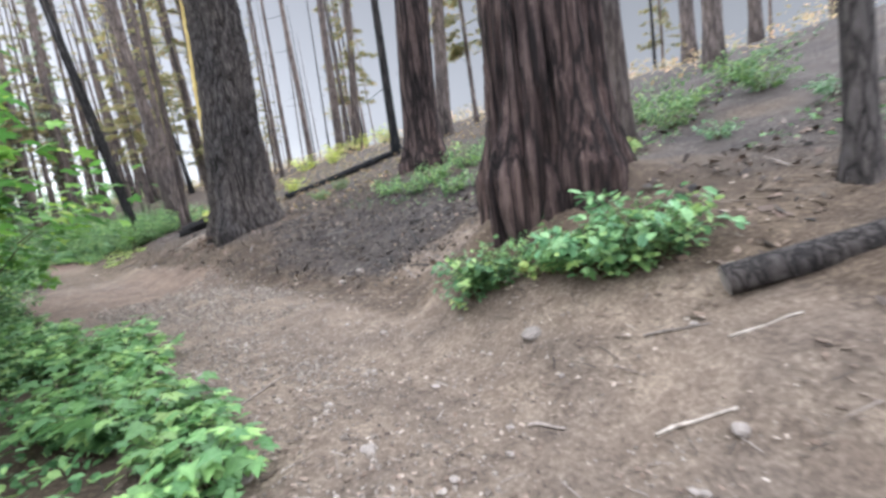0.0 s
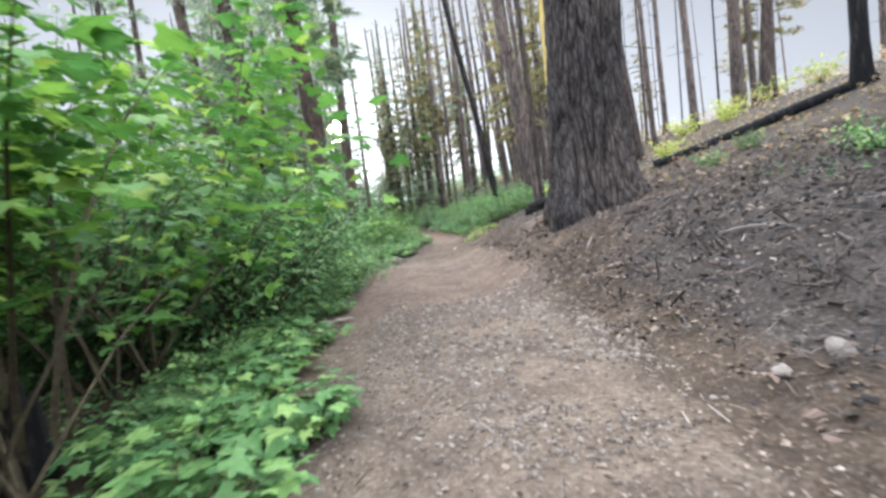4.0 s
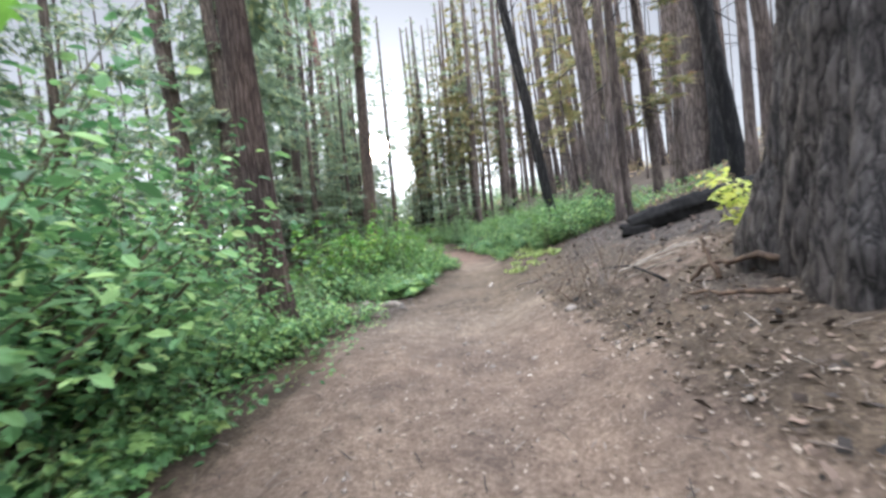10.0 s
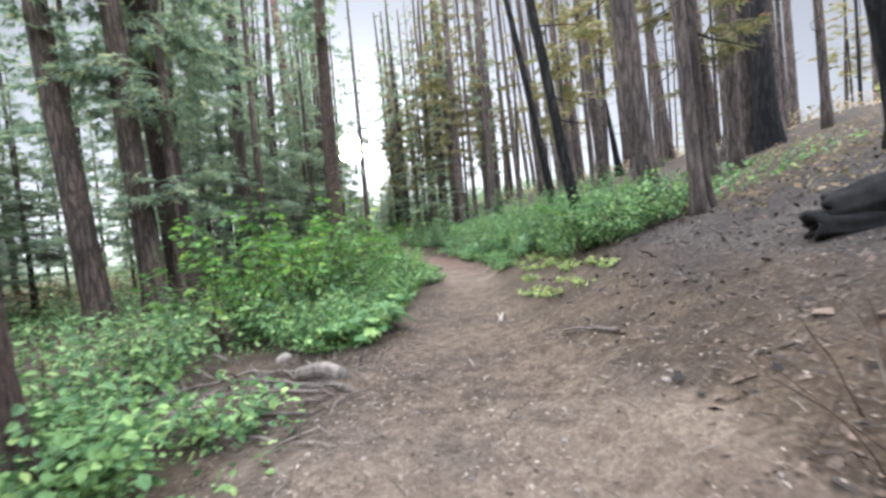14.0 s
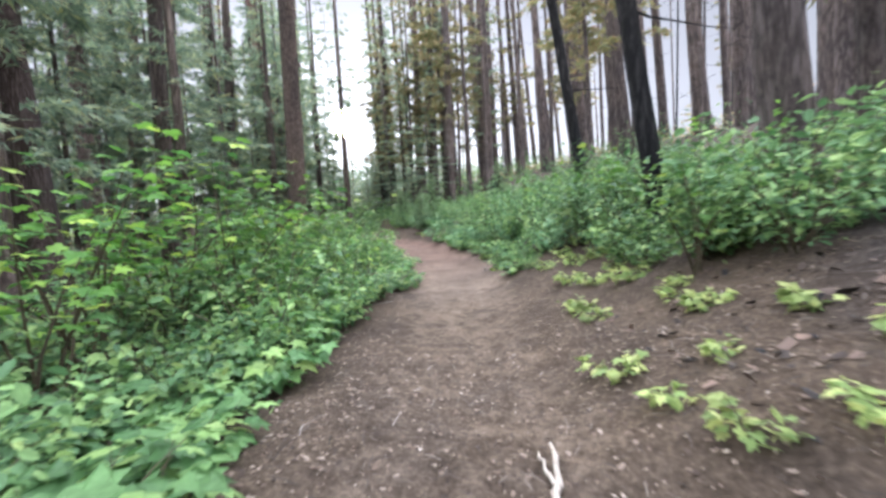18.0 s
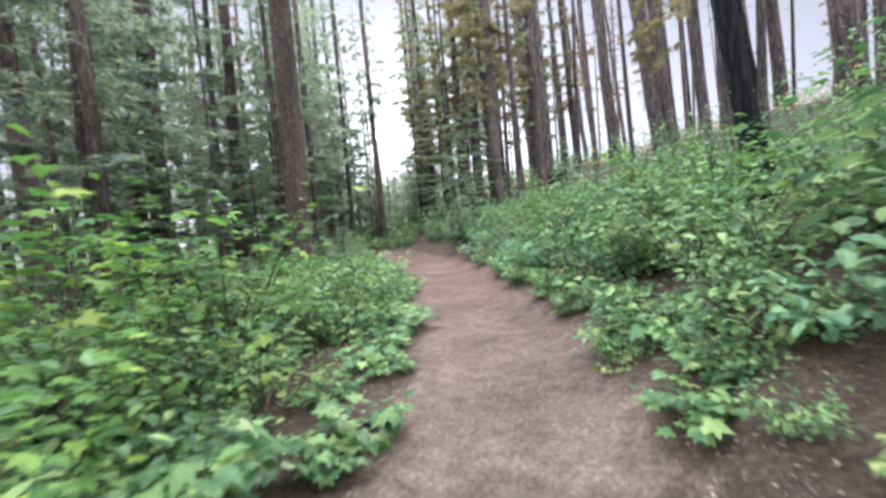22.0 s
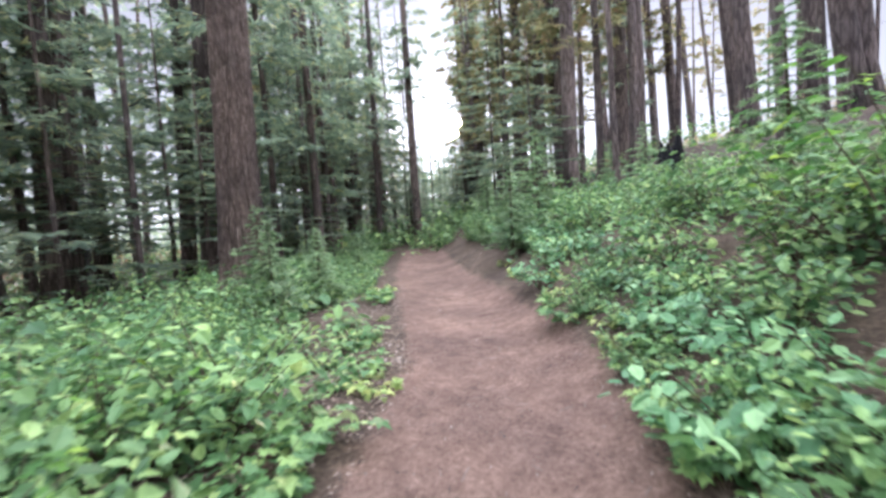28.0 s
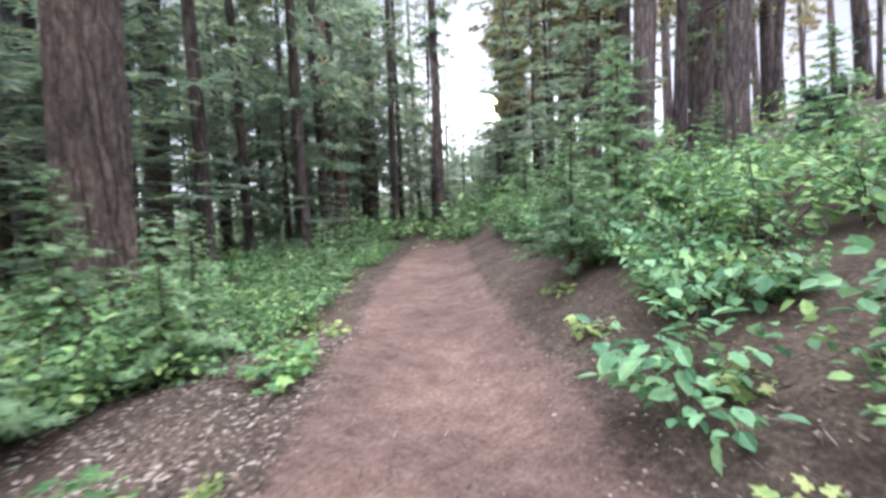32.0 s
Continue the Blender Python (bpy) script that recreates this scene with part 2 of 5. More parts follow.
SOIL = soil()
BARK = {
    "redwood": bark("redwood_bark", (0.005, 0.004, 0.004), (0.062, 0.041, 0.038), (0.165, 0.118, 0.106), char=0.2, char_high=5, width=0.17, length=2.6, deep=0.84, thready=0.55),
    "fir": bark("fir_bark", (0.012, 0.011, 0.011), (0.07, 0.061, 0.058), (0.115, 0.102, 0.098), char=0.16, char_high=4, width=0.09, length=0.42, deep=0.8, thready=0.5),
    "scaly": bark("scaly_bark", (0.02, 0.014, 0.011), (0.105, 0.078, 0.064), (0.22, 0.175, 0.145), width=0.1, length=0.3, deep=0.5),
    "cedar": bark("cedar_bark", (0.014, 0.01, 0.009), (0.08, 0.058, 0.05), (0.165, 0.128, 0.112), moss=0.15, width=0.06, length=0.7),
    "live": bark("pine_bark", (0.022, 0.018, 0.016), (0.09, 0.07, 0.06), (0.18, 0.145, 0.125), moss=0.15),
    "grey": bark("grey_bark", (0.03, 0.028, 0.027), (0.10, 0.094, 0.092), (0.19, 0.18, 0.17), moss=0.2),
    "pinered": bark("red_pine_bark", (0.05, 0.025, 0.021), (0.2, 0.108, 0.09), (0.33, 0.2, 0.17), char=0.3, char_high=5, width=0.13, length=0.35),
    "burnt": bark("scorched_bark", (0.02, 0.016, 0.014), (0.11, 0.088, 0.079), (0.2, 0.165, 0.15), char=0.31, char_high=7),
    "charred": bark("charred_bark", (0.006, 0.006, 0.006), (0.022, 0.02, 0.02), (0.06, 0.055, 0.053), char=0.5, char_high=8),
}
BARK["sparse"], BARK["far"], BARK["slim"] = BARK["burnt"], BARK["live"], BARK["live"]
NEEDLES = leaf("needles", [(0.0, (0.1, 0.15, 0.115)), (0.5, (0.195, 0.27, 0.185)), (0.85, (0.3, 0.37, 0.22)), (1.0, (0.48, 0.45, 0.19))], 0.5, 0.6, 0.9)
NEEDLES_GOLD = leaf("scorched_needles", [(0.0, (0.09, 0.11, 0.055)), (0.4, (0.2, 0.2, 0.085)), (0.8, (0.31, 0.25, 0.11)), (1.0, (0.29, 0.16, 0.085))], 0.5, 0.7)
FIR_GREEN = leaf("sapling_needles", [(0.0, (0.1, 0.18, 0.1)), (0.5, (0.19, 0.3, 0.15)), (1.0, (0.3, 0.42, 0.19))], 0.4, 0.55)
LEAF = {
    "hazel": leaf("hazel_leaf", [(0.0, (0.045, 0.12, 0.048)), (0.45, (0.1, 0.225, 0.085)), (0.75, (0.175, 0.32, 0.11)), (0.96, (0.27, 0.41, 0.14)), (1.0, (0.36, 0.47, 0.17))], 0.38),
    "bush": leaf("bush_leaf", [(0.0, (0.044, 0.114, 0.043)), (0.4, (0.108, 0.216, 0.08)), (0.75, (0.2, 0.335, 0.11)), (0.95, (0.29, 0.425, 0.135)), (1.0, (0.38, 0.48, 0.16))], 0.36),
    "pale": leaf("pale_leaf", [(0.0, (0.06, 0.155, 0.07)), (0.5, (0.125, 0.265, 0.12)), (1.0, (0.255, 0.41, 0.19))], 0.35, 0.45, 0.95),
    "thimble": leaf("thimbleberry_leaf", [(0.0, (0.06, 0.15, 0.05)), (0.5, (0.13, 0.265, 0.085)), (0.85, (0.22, 0.37, 0.11)), (1.0, (0.35, 0.46, 0.14))], 0.4, 0.5),
    "yellow": leaf("yellow_leaf", [(0.0, (0.19, 0.29, 0.085)), (0.5, (0.33, 0.42, 0.13)), (1.0, (0.5, 0.54, 0.2))], 0.45),
    "gold": leaf("golden_leaf", [(0.0, (0.13, 0.12, 0.065)), (0.5, (0.28, 0.22, 0.12)), (0.8, (0.42, 0.3, 0.17)), (1.0, (0.46, 0.27, 0.17))], 0.45),
    "maple": leaf("maple_leaf", [(0.0, (0.046, 0.13, 0.028)), (0.5, (0.0862, 0.215, 0.028)), (0.85, (0.149, 0.29, 0.032)), (1.0, (0.31, 0.42, 0.048))], 0.45, 0.5),
    "lime": leaf("lime_leaf", [(0.0, (0.28, 0.38, 0.06)), (0.5, (0.46, 0.52, 0.09)), (1.0, (0.64, 0.63, 0.14))], 0.5),
}
STEM = rough("green_brown_stem", (0.035, 0.028, 0.02), (0.11, 0.09, 0.055), 20)
DEADWOOD = rough("weathered_wood", (0.07, 0.058, 0.05), (0.24, 0.2, 0.175), 14, 0.008, 0.3)
PALEWOOD = rough("bleached_wood", (0.16, 0.135, 0.115), (0.40, 0.35, 0.3), 18, 0.005, 0.3)
CHARWOOD = rough("charred_wood", (0.003, 0.003, 0.003), (0.022, 0.02, 0.02), 12, 0.02, 0.5)
BROWNWOOD = rough("rotten_wood", (0.02, 0.014, 0.011), (0.12, 0.078, 0.055), 12, 0.015, 0.4)
ENDGRAIN = rough("sawn_end_grain", (0.13, 0.115, 0.105), (0.27, 0.245, 0.23), 25, 0.004)
STONE = rough("stone", (0.12, 0.10, 0.09), (0.29, 0.25, 0.22), 9, 0.01)
GRAVEL = bits("gravel", [(0.0, (0.085, 0.068, 0.056)), (0.5, (0.14, 0.115, 0.096)), (0.9, (0.2, 0.168, 0.143)), (1.0, (0.27, 0.235, 0.205))])
CHIPS = bits("litter", [(0.0, (0.03, 0.022, 0.018)), (0.4, (0.115, 0.08, 0.06)), (0.75, (0.19, 0.143, 0.112)), (0.96, (0.25, 0.2, 0.162)), (1.0, (0.34, 0.29, 0.245))])
TWIGS = bits("twigs", [(0.0, (0.02, 0.017, 0.015)), (0.6, (0.085, 0.065, 0.053)), (0.95, (0.17, 0.14, 0.12)), (1.0, (0.3, 0.26, 0.23))])

# ---- the lie of the land ----
TRAIL = [(0.6, -40), (0.3, -12), (0.1, -4), (0.1, 0), (0.05, 2.3), (-0.6, 4.0), (-1.8, 5.6), (-3.3, 7.3), (-5.2, 9.2), (-7.9, 11.9),
         (-10.8, 14.7), (-14.8, 19.4), (-17.9, 23.0), (-20.3, 25.5), (-22.9, 27.6), (-26.6, 30.7), (-34.45, 34.9), (-44.0, 40.7),
         (-60.0, 48.0), (-90.0, 60.0)]
TR = np.array(TRAIL, float)
LEGS = np.hypot(*(TR[1:] - TR[:-1]).T)
START = np.concatenate([[0], np.cumsum(LEGS)]) - LEGS[:3].sum()


def along(x, y):
    """How far a place lies to the right of the trail's middle, and how far along it."""
    p = np.stack([np.asarray(x, float), np.asarray(y, float)], -1)
    best, side, far = np.full(p.shape[:-1], 1e9), np.zeros(p.shape[:-1]), np.zeros(p.shape[:-1])
    for i in range(len(LEGS)):
        u = (TR[i + 1] - TR[i]) / LEGS[i]
        q = p - TR[i]
        k = np.clip(q[..., 0] * u[0] + q[..., 1] * u[1], 0, LEGS[i])
        d = np.hypot(q[..., 0] - k * u[0], q[..., 1] - k * u[1])
        near = d < best
        best = np.where(near, d, best)
        side = np.where(near, d * np.sign(q[..., 0] * u[1] - q[..., 1] * u[0]), side)
        far = np.where(near, START[i] + k, far)
    return side, far


def beside(s, d):
    """The place d metres to the right of the trail's middle, s metres along it."""
    i = int(np.clip(np.searchsorted(START, s) - 1, 0, len(LEGS) - 1))
    u = (TR[i + 1] - TR[i]) / LEGS[i]
    p = TR[i] + (s - START[i]) * u
    return p[0] + d * u[1], p[1] - d * u[0]


def ease(a, b, x):
    k = np.clip((x - a) / (b - a), 0, 1)
    return k * k * (3 - 2 * k)


def waves(x, y, seed, size):
    r = np.random.RandomState(seed)
    total = 0 * x
    for _ in range(7):
        a, ph, f = r.uniform(0, 6.283), r.uniform(0, 6.283), r.uniform(0.6, 1.8) / size
        total = total + np.sin((x * np.cos(a) + y * np.sin(a)) * f * 6.283 + ph)
    return total / 7


def height(x, y):
    x, y = np.asarray(x, float), np.asarray(y, float)
    d, s = along(x, y)
    w = 0.45 + 0.9 * ease(4.5, 6.5, s) * (1 - ease(9, 13, s)) + 1.5 * (1 - ease(0.5, 3, s))
    r = np.maximum(d - w, 0)
    up = np.where(r < 0.4, 0.55 * r * r, 0.088 + 0.44 * (r - 0.4))
    up = np.where(r > 2.4, 0.968 + 0.285 * (r - 2.4), up)
    up = np.minimum(np.where(r > 18, 5.41 + 0.1 * (r - 18), up), 7.6)
    up = up + 0.7 * np.exp(-((x - 1.55) ** 2 + (y - 5.6) ** 2) / 1.7) * ease(0.9, 1.6, d)
    down = np.minimum(0.05 * np.maximum(-d - 1.2, 0), 2.5)
    off = ease(0.6, 1.6, np.abs(d))
    rough_land = off * (0.05 * waves(x, y, 3, 1.3) + 0.09 * waves(x, y, 4, 4.0) + 0.018 * waves(x, y, 5, 0.45))
    tread = (1 - off) * (0.012 * waves(x, y, 6, 0.7) + 0.006 * waves(x, y, 8, 0.3)) - 0.05 * (1 - ease(0.2, 0.9, np.abs(d)))
    far_fade = np.exp(-np.maximum(np.hypot(x + 20, y - 20) - 60, 0) / 40)
    return up - down + (rough_land + tread) * far_fade


def ground_at(x, y):
    return float(height(np.array([x]), np.array([y]))[0])


def mesh_of(name, verts, faces, mat, smooth=False):
    me = bpy.data.meshes.new(name)
    me.from_pydata(np.asarray(verts).tolist(), [], faces if isinstance(faces, list) else faces.tolist())
    me.materials.append(mat)
    if smooth:
        me.polygons.foreach_set("use_smooth", [True] * len(me.polygons))
    return me


def build_ground():
    fine = 0.22
    reach = np.array([1, 2.5, 5, 9, 15, 25, 40, 65, 110, 200, 400, 800, 1600])
    xs = np.concatenate([-50 - reach[::-1], np.arange(-50, 8.01, fine), 8 + reach])
    ys = np.concatenate([-6 - reach[::-1], np.arange(-6, 52.01, fine), 52 + reach])
    X, Y = np.meshgrid(xs, ys)
    Z = height(X, Y)
    nx, ny = len(xs), len(ys)
    idx = np.arange(nx * ny).reshape(ny, nx)
    faces = np.stack([idx[:-1, :-1], idx[:-1, 1:], idx[1:, 1:], idx[1:, :-1]], -1).reshape(-1, 4)
    me = mesh_of("ground", np.stack([X, Y, Z], -1).reshape(-1, 3), faces, SOIL, True)
    d, s = along(X, Y)
    edge = 0.12 * waves(X, Y, 11, 1.6)
    left = 1.9 - 0.9 * ease(20, 25, s) - 0.1 * ease(24, 28, s)
    right = 1.0 + 1.9 * (1 - ease(0, 6, s)) + 0.35 * ease(11, 13, s) * (1 - ease(20, 25, s)) - 0.1 * ease(22, 26, s)
    trod = np.where(d < 0, 1 - ease(left - 0.25, left + 0.3, -d + edge), 1 - ease(right - 0.25, right + 0.4, d + edge))
    trod = trod * (1 - 0.6 * ease(18.5, 21.5, s) * (1 - ease(28, 34, s))) * (1 - ease(60, 68, s))
    burnt = ease(1.6, 2.4, d + edge) * (1 - ease(5.5, 8, d)) * ease(6, 7.5, s) * (1 - ease(10.5, 12.5, s))
    burnt = np.maximum(burnt, 0.75 * ease(2.0, 3.2, d) * ease(17, 19, s) * (1 - ease(25, 27, s)))
    burnt = np.maximum(burnt, (0.5 + 0.45 * waves(X, Y, 13, 2.5)) * ease(1.5, 2.6, d + edge) * ease(6, 8, s) * (1 - ease(26, 29, s)))
    burnt = np.maximum(burnt, 0.45 * ease(4, 8, d))
    burnt = np.maximum(burnt, (0.7 + 0.4 * waves(X, Y, 14, 3.0)) * ease(2.6, 4.6, d + edge) * (1 - ease(8, 12, s)))
    for px, py, pr in ((0.1, 7.6, 1.0), (-8.3, 16.1, 1.0), (0.9, 4.0, 0.7)):
        bare = 1 - ease(0.4 * pr, pr, np.hypot(X - px, Y - py) + 0.5 * edge)
        trod, burnt = np.maximum(trod, bare), burnt * (1 - bare)
    red = np.clip(ease(29, 40, s) + 0.4 * ease(11, 13, s) * (1 - ease(17, 20, s)), 0, 1)
    cols = np.stack([trod, burnt, red, np.ones_like(red)], -1).reshape(-1, 4).astype(np.float32)
    attr = me.color_attributes.new("zone", "FLOAT_COLOR", "POINT")
    attr.data.foreach_set("color", cols.ravel())
    return tagged(new("ground", me), "bare brown forest soil with a trodden dirt trail winding up the slope's foot", "ground", kind="structure")


build_ground()


# ---- builders ----
def part(name, me, parent, label=""):
    ob = new(name, me)
    ob.parent = parent
    if label:
        ob["label"] = label
    return ob


def thing(name, label, category, group="", kind=""):
    return tagged(new(name), label, category, group, kind)


FOLDED = (np.array([(0, 0, 0), (0.35, 0.3, 0.07), (0.75, 0.24, 0.03), (1, 0, -0.1), (0.75, -0.24, 0.03), (0.35, -0.3, 0.07)], float),
          [(0, 3, 2, 1), (0, 5, 4, 3)])
LOBED = (np.array([(0, 0, 0), (-0.12, 0.3, 0.02), (0.12, 0.52, 0.0), (0.3, 0.3, 0.06), (0.62, 0.55, -0.04), (0.62, 0.24, 0.05), (1.05, 0, -0.12),
                   (0.62, -0.24, 0.05), (0.62, -0.55, -0.04), (0.3, -0.3, 0.06), (0.12, -0.52, 0.0), (-0.12, -0.3, 0.02), (0.5, 0, -0.01)], float),
         [(0, 12, 3, 2, 1), (12, 6, 5, 4, 3), (0, 11, 10, 9, 12), (12, 9, 8, 7, 6)])
FINGERS = [(math.radians(a), k) for a, k in ((-78, 0.6), (-40, 0.85), (-4, 1.0), (36, 0.8), (74, 0.65))]
TUFT = (np.array([p for a, k in FINGERS for p in ((0.08 * math.cos(a) - 0.11 * math.sin(a), 0.08 * math.sin(a) + 0.11 * math.cos(a), 0.02),
                                                  (0.08 * math.cos(a) + 0.11 * math.sin(a), 0.08 * math.sin(a) - 0.11 * math.cos(a), -0.02),
                                                  (k * math.cos(a), k * math.sin(a), -0.16 * k))], float), [(3 * i, 3 * i + 1, 3 * i + 2) for i in range(5)])


def leaves(centres, headings, tilts, rolls, sizes, shape):
    """One mesh's vertices and faces for many leaves."""
    tv, tf = shape
    c = np.asarray(centres, float)
    ch, sh, ct, st = np.cos(headings), np.sin(headings), np.cos(tilts), np.sin(tilts)
    u = np.stack([ch * ct, sh * ct, st], -1)
    side0 = np.stack([-sh, ch, 0 * ch], -1)
    up0 = np.cross(u, side0)
    cr, sr = np.cos(rolls)[:, None], np.sin(rolls)[:, None]
    side, up = side0 * cr + up0 * sr, up0 * cr - side0 * sr
    z = np.asarray(sizes)[:, None, None]
    v = c[:, None, :] + z * (tv[None, :, 0:1] * u[:, None, :] + tv[None, :, 1:2] * side[:, None, :] + tv[None, :, 2:3] * up[:, None, :])
    n = len(tv)
    f = [tuple(int(k + i * n) for k in face) for i in range(len(c)) for face in tf]
    return v.reshape(-1, 3), f


def tube(points, radii, sides=5):
    """Vertices and faces of a tapering tube along points."""
    pts, v, f = [Vector(p) for p in points], [], []
    for i, p in enumerate(pts):
        way = (pts[min(i + 1, len(pts) - 1)] - pts[max(i - 1, 0)]).normalized()
        a = way.orthogonal().normalized() if i == 0 else (a - way * a.dot(way)).normalized()
        b = way.cross(a)
        for k in range(sides):
            q = 6.2832 * k / sides
            v.append(p + float(radii[i]) * (math.cos(q) * a + math.sin(q) * b))
        if i:
            o = (i - 1) * sides
            f += [(o + k, o + (k + 1) % sides, o + sides + (k + 1) % sides, o + sides + k) for k in range(sides)]
    f += [tuple(range(sides - 1, -1, -1)), tuple(range(len(v) - sides, len(v)))]
    return [tuple(p) for p in v], f


def joined(pieces):
    v, f = [], []
    for pv, pf in pieces:
        o = len(v)
        v += [tuple(p) for p in pv]
        f += [tuple(k + o for k in face) for face in pf]
    return v, f


def branch_points(rng, base, heading, length, rise, bend, steps=6, droop=0.0):
    pts, p, h = [], np.array(base, float), heading
    for i in range(steps + 1):
        pts.append(tuple(p))
        h += rng.normal(0, bend)
        r = rise - droop * i / steps
        p = p + length / steps * np.array([math.cos(h) * math.cos(r), math.sin(h) * math.cos(r), math.sin(r)])
    return pts


# ---- trees ----
def trunk_mesh(rng, D, H, lean, mat, detail, rise=0.5):
    """A trunk with swollen foot, taper and, on near trees, bark furrows in relief."""
    sides, low, dense = ((260, 7.5, 110), (40, 10.0, 36), (10, 12.0, 8))[2 - detail]
    zs = np.concatenate([np.linspace(-1.3 if detail == 2 else -0.6, low, dense), np.linspace(low, H, 10)[1:]])
    lobes, phase, off = rng.randint(4, 7), rng.uniform(0, 6.28), rng.uniform(0, 50)
    wob = rng.uniform(-1, 1, 4)
    v = []
    for z in zs:
        zz = max(z, 0.0)
        taper = D / 2 * (1 - 0.72 * (zz / H) ** 1.1)
        flare = 0.42 * math.exp(-zz / (0.55 * max(D, 0.4)))
        cx = lean[0] * z + 0.05 * D * (wob[0] * math.sin(z * 0.35) + wob[1] * math.sin(z * 0.8))
        cy = lean[1] * z + 0.05 * D * (wob[2] * math.sin(z * 0.3) + wob[3] * math.sin(z * 0.9))
        for k in range(sides):
            q = 6.2832 * k / sides
            r = taper * (1 + flare * (1 + 0.55 * math.cos(lobes * q + phase)))
            if detail:
                c, s = math.cos(q), math.sin(q)
                wide = noise.noise((c * 4.2 * D + off, s * 4.2 * D, z * 0.35))
                twist = 0.35 * noise.noise((c * 2, s * 2 + off, z * 0.5))
                fold = noise.noise((c * (2.6 + 1.8 * D) + twist + off, s * (2.6 + 1.8 * D), z * rise + twist))
                cross = noise.noise((c * (6 + 4 * D) + off, s * (6 + 4 * D), z * rise * 2.6 + 9))
                ridge = min(abs(fold) / 0.22, 1.0) * (0.72 + 0.28 * min(abs(cross) / 0.16, 1.0)) - 0.4
                r += 0.035 * D * wide
                if detail == 2:
                    crumb = noise.noise((c * 34 + off, s * 34, z * 5.0))
                    r += (0.1 * ridge + 0.018 * crumb) * min(D, 1.2)
                else:
                    r += 0.04 * ridge * min(D, 1.0)
            v.append((cx + r * math.cos(q), cy + r * math.sin(q), z))
    f, n = [], sides
    for i in range(len(zs) - 1):
        o = i * n
        f += [(o + k, o + (k + 1) % n, o + n + (k + 1) % n, o + n + k) for k in range(n)]
    f += [tuple(range(len(v) - n, len(v)))]
    return mesh_of("trunk", v, f, mat, True)


def crown_mesh(seed, low, spread, density, mat, gaps=0.0, size=1.0):
    """Layers of drooping sprays on a stem 1 unit = 1 m, 28 m tall; low: where the branches begin."""
    rng = np.random.RandomState(seed)
    C, Hd, Ti, Ro, Sz = [], [], [], [], []
    z = low
    while z < 27.5:
        k = (z - low) / (28 - low)
        reach = spread * (1 - k) ** 0.8 * (0.55 + 0.45 * min(1, k * 5)) + 0.3
        for _ in range(rng.randint(2, 5)):
            if rng.rand() < gaps:
                continue
            a, R = rng.uniform(0, 6.283), reach * rng.uniform(0.55, 1.15)
            droop = rng.uniform(0.05, 0.4) * (1 - 0.8 * k)
            zz = z + rng.uniform(-0.2, 0.2)
            n = max(4, int(density * R))
            for i in range(n):
                q = (0.18 + 0.82 * (i + rng.rand()) / n) * R
                side = rng.choice([-1, 1])
                swing = side * rng.uniform(0.2, 1.0) * (1 - 0.5 * q / R)
                off = side * rng.uniform(0, 0.22) * R * (1.1 - q / R)
                C.append((q * math.cos(a) - off * math.sin(a), q * math.sin(a) + off * math.cos(a), zz + 0.12 * q - droop * q * q / max(R, 0.5) + rng.normal(0, 0.07)))
                Hd.append(a + swing)
                Ti.append(rng.normal(-0.3, 0.3))
                Ro.append(rng.normal(0, 0.5))
                Sz.append(size * rng.uniform(0.3, 0.75) * (0.5 + 0.5 * R / spread))
        z += rng.uniform(0.3, 0.62) * (1 + 1.2 * k)
    v, f = leaves(C, np.array(Hd), np.array(Ti), np.array(Ro), np.array(Sz), TUFT)
    return mesh_of("crown", v, f, mat)


def snag_branch(seed):
    """A bare broken side branch of a scorched trunk."""
    rng = np.random.RandomState(seed)
    v, f = tube(branch_points(rng, (0, 0, 0), 0, rng.uniform(0.7, 1.9), rng.uniform(-0.3, 0.3), 0.3, 4), [0.024, 0.02, 0.015, 0.01, 0.004], 4)
    return mesh_of("dead_branch", v, f, CHARWOOD)


CROWNS = {
    "live": [crown_mesh(21 + i, 4.0 + 1.7 * i, 2.7, 9, NEEDLES, 0.27, 0.85) for i in range(4)],
    "far": [crown_mesh(61 + i, 2.0 + 1.8 * i, 2.8, 6.5, NEEDLES, 0.26, 1.0) for i in range(4)],
    "redwood": [crown_mesh(31, 13.0, 3.4, 9, NEEDLES)],
    "fir": [crown_mesh(32, 14.0, 3.6, 9, NEEDLES)],
    "scaly": [crown_mesh(36, 12.0, 3.4, 9, NEEDLES)],
    "cedar": [crown_mesh(33, 7.0, 3.0, 10, NEEDLES)],
    "slim": [crown_mesh(37, 10.0, 1.5, 11, NEEDLES, 0.3, 0.8)],
    "grey": [crown_mesh(34, 7.0, 3.2, 10, NEEDLES)],
    "pinered": [crown_mesh(35, 9.0, 3.2, 10, NEEDLES)],
    "sparse": [crown_mesh(41 + i, 5.0 + 2 * i, 2.4, 8, NEEDLES_GOLD, 0.3, 1.0) for i in range(2)],
}
SNAGS = [snag_branch(51 + i) for i in range(5)]
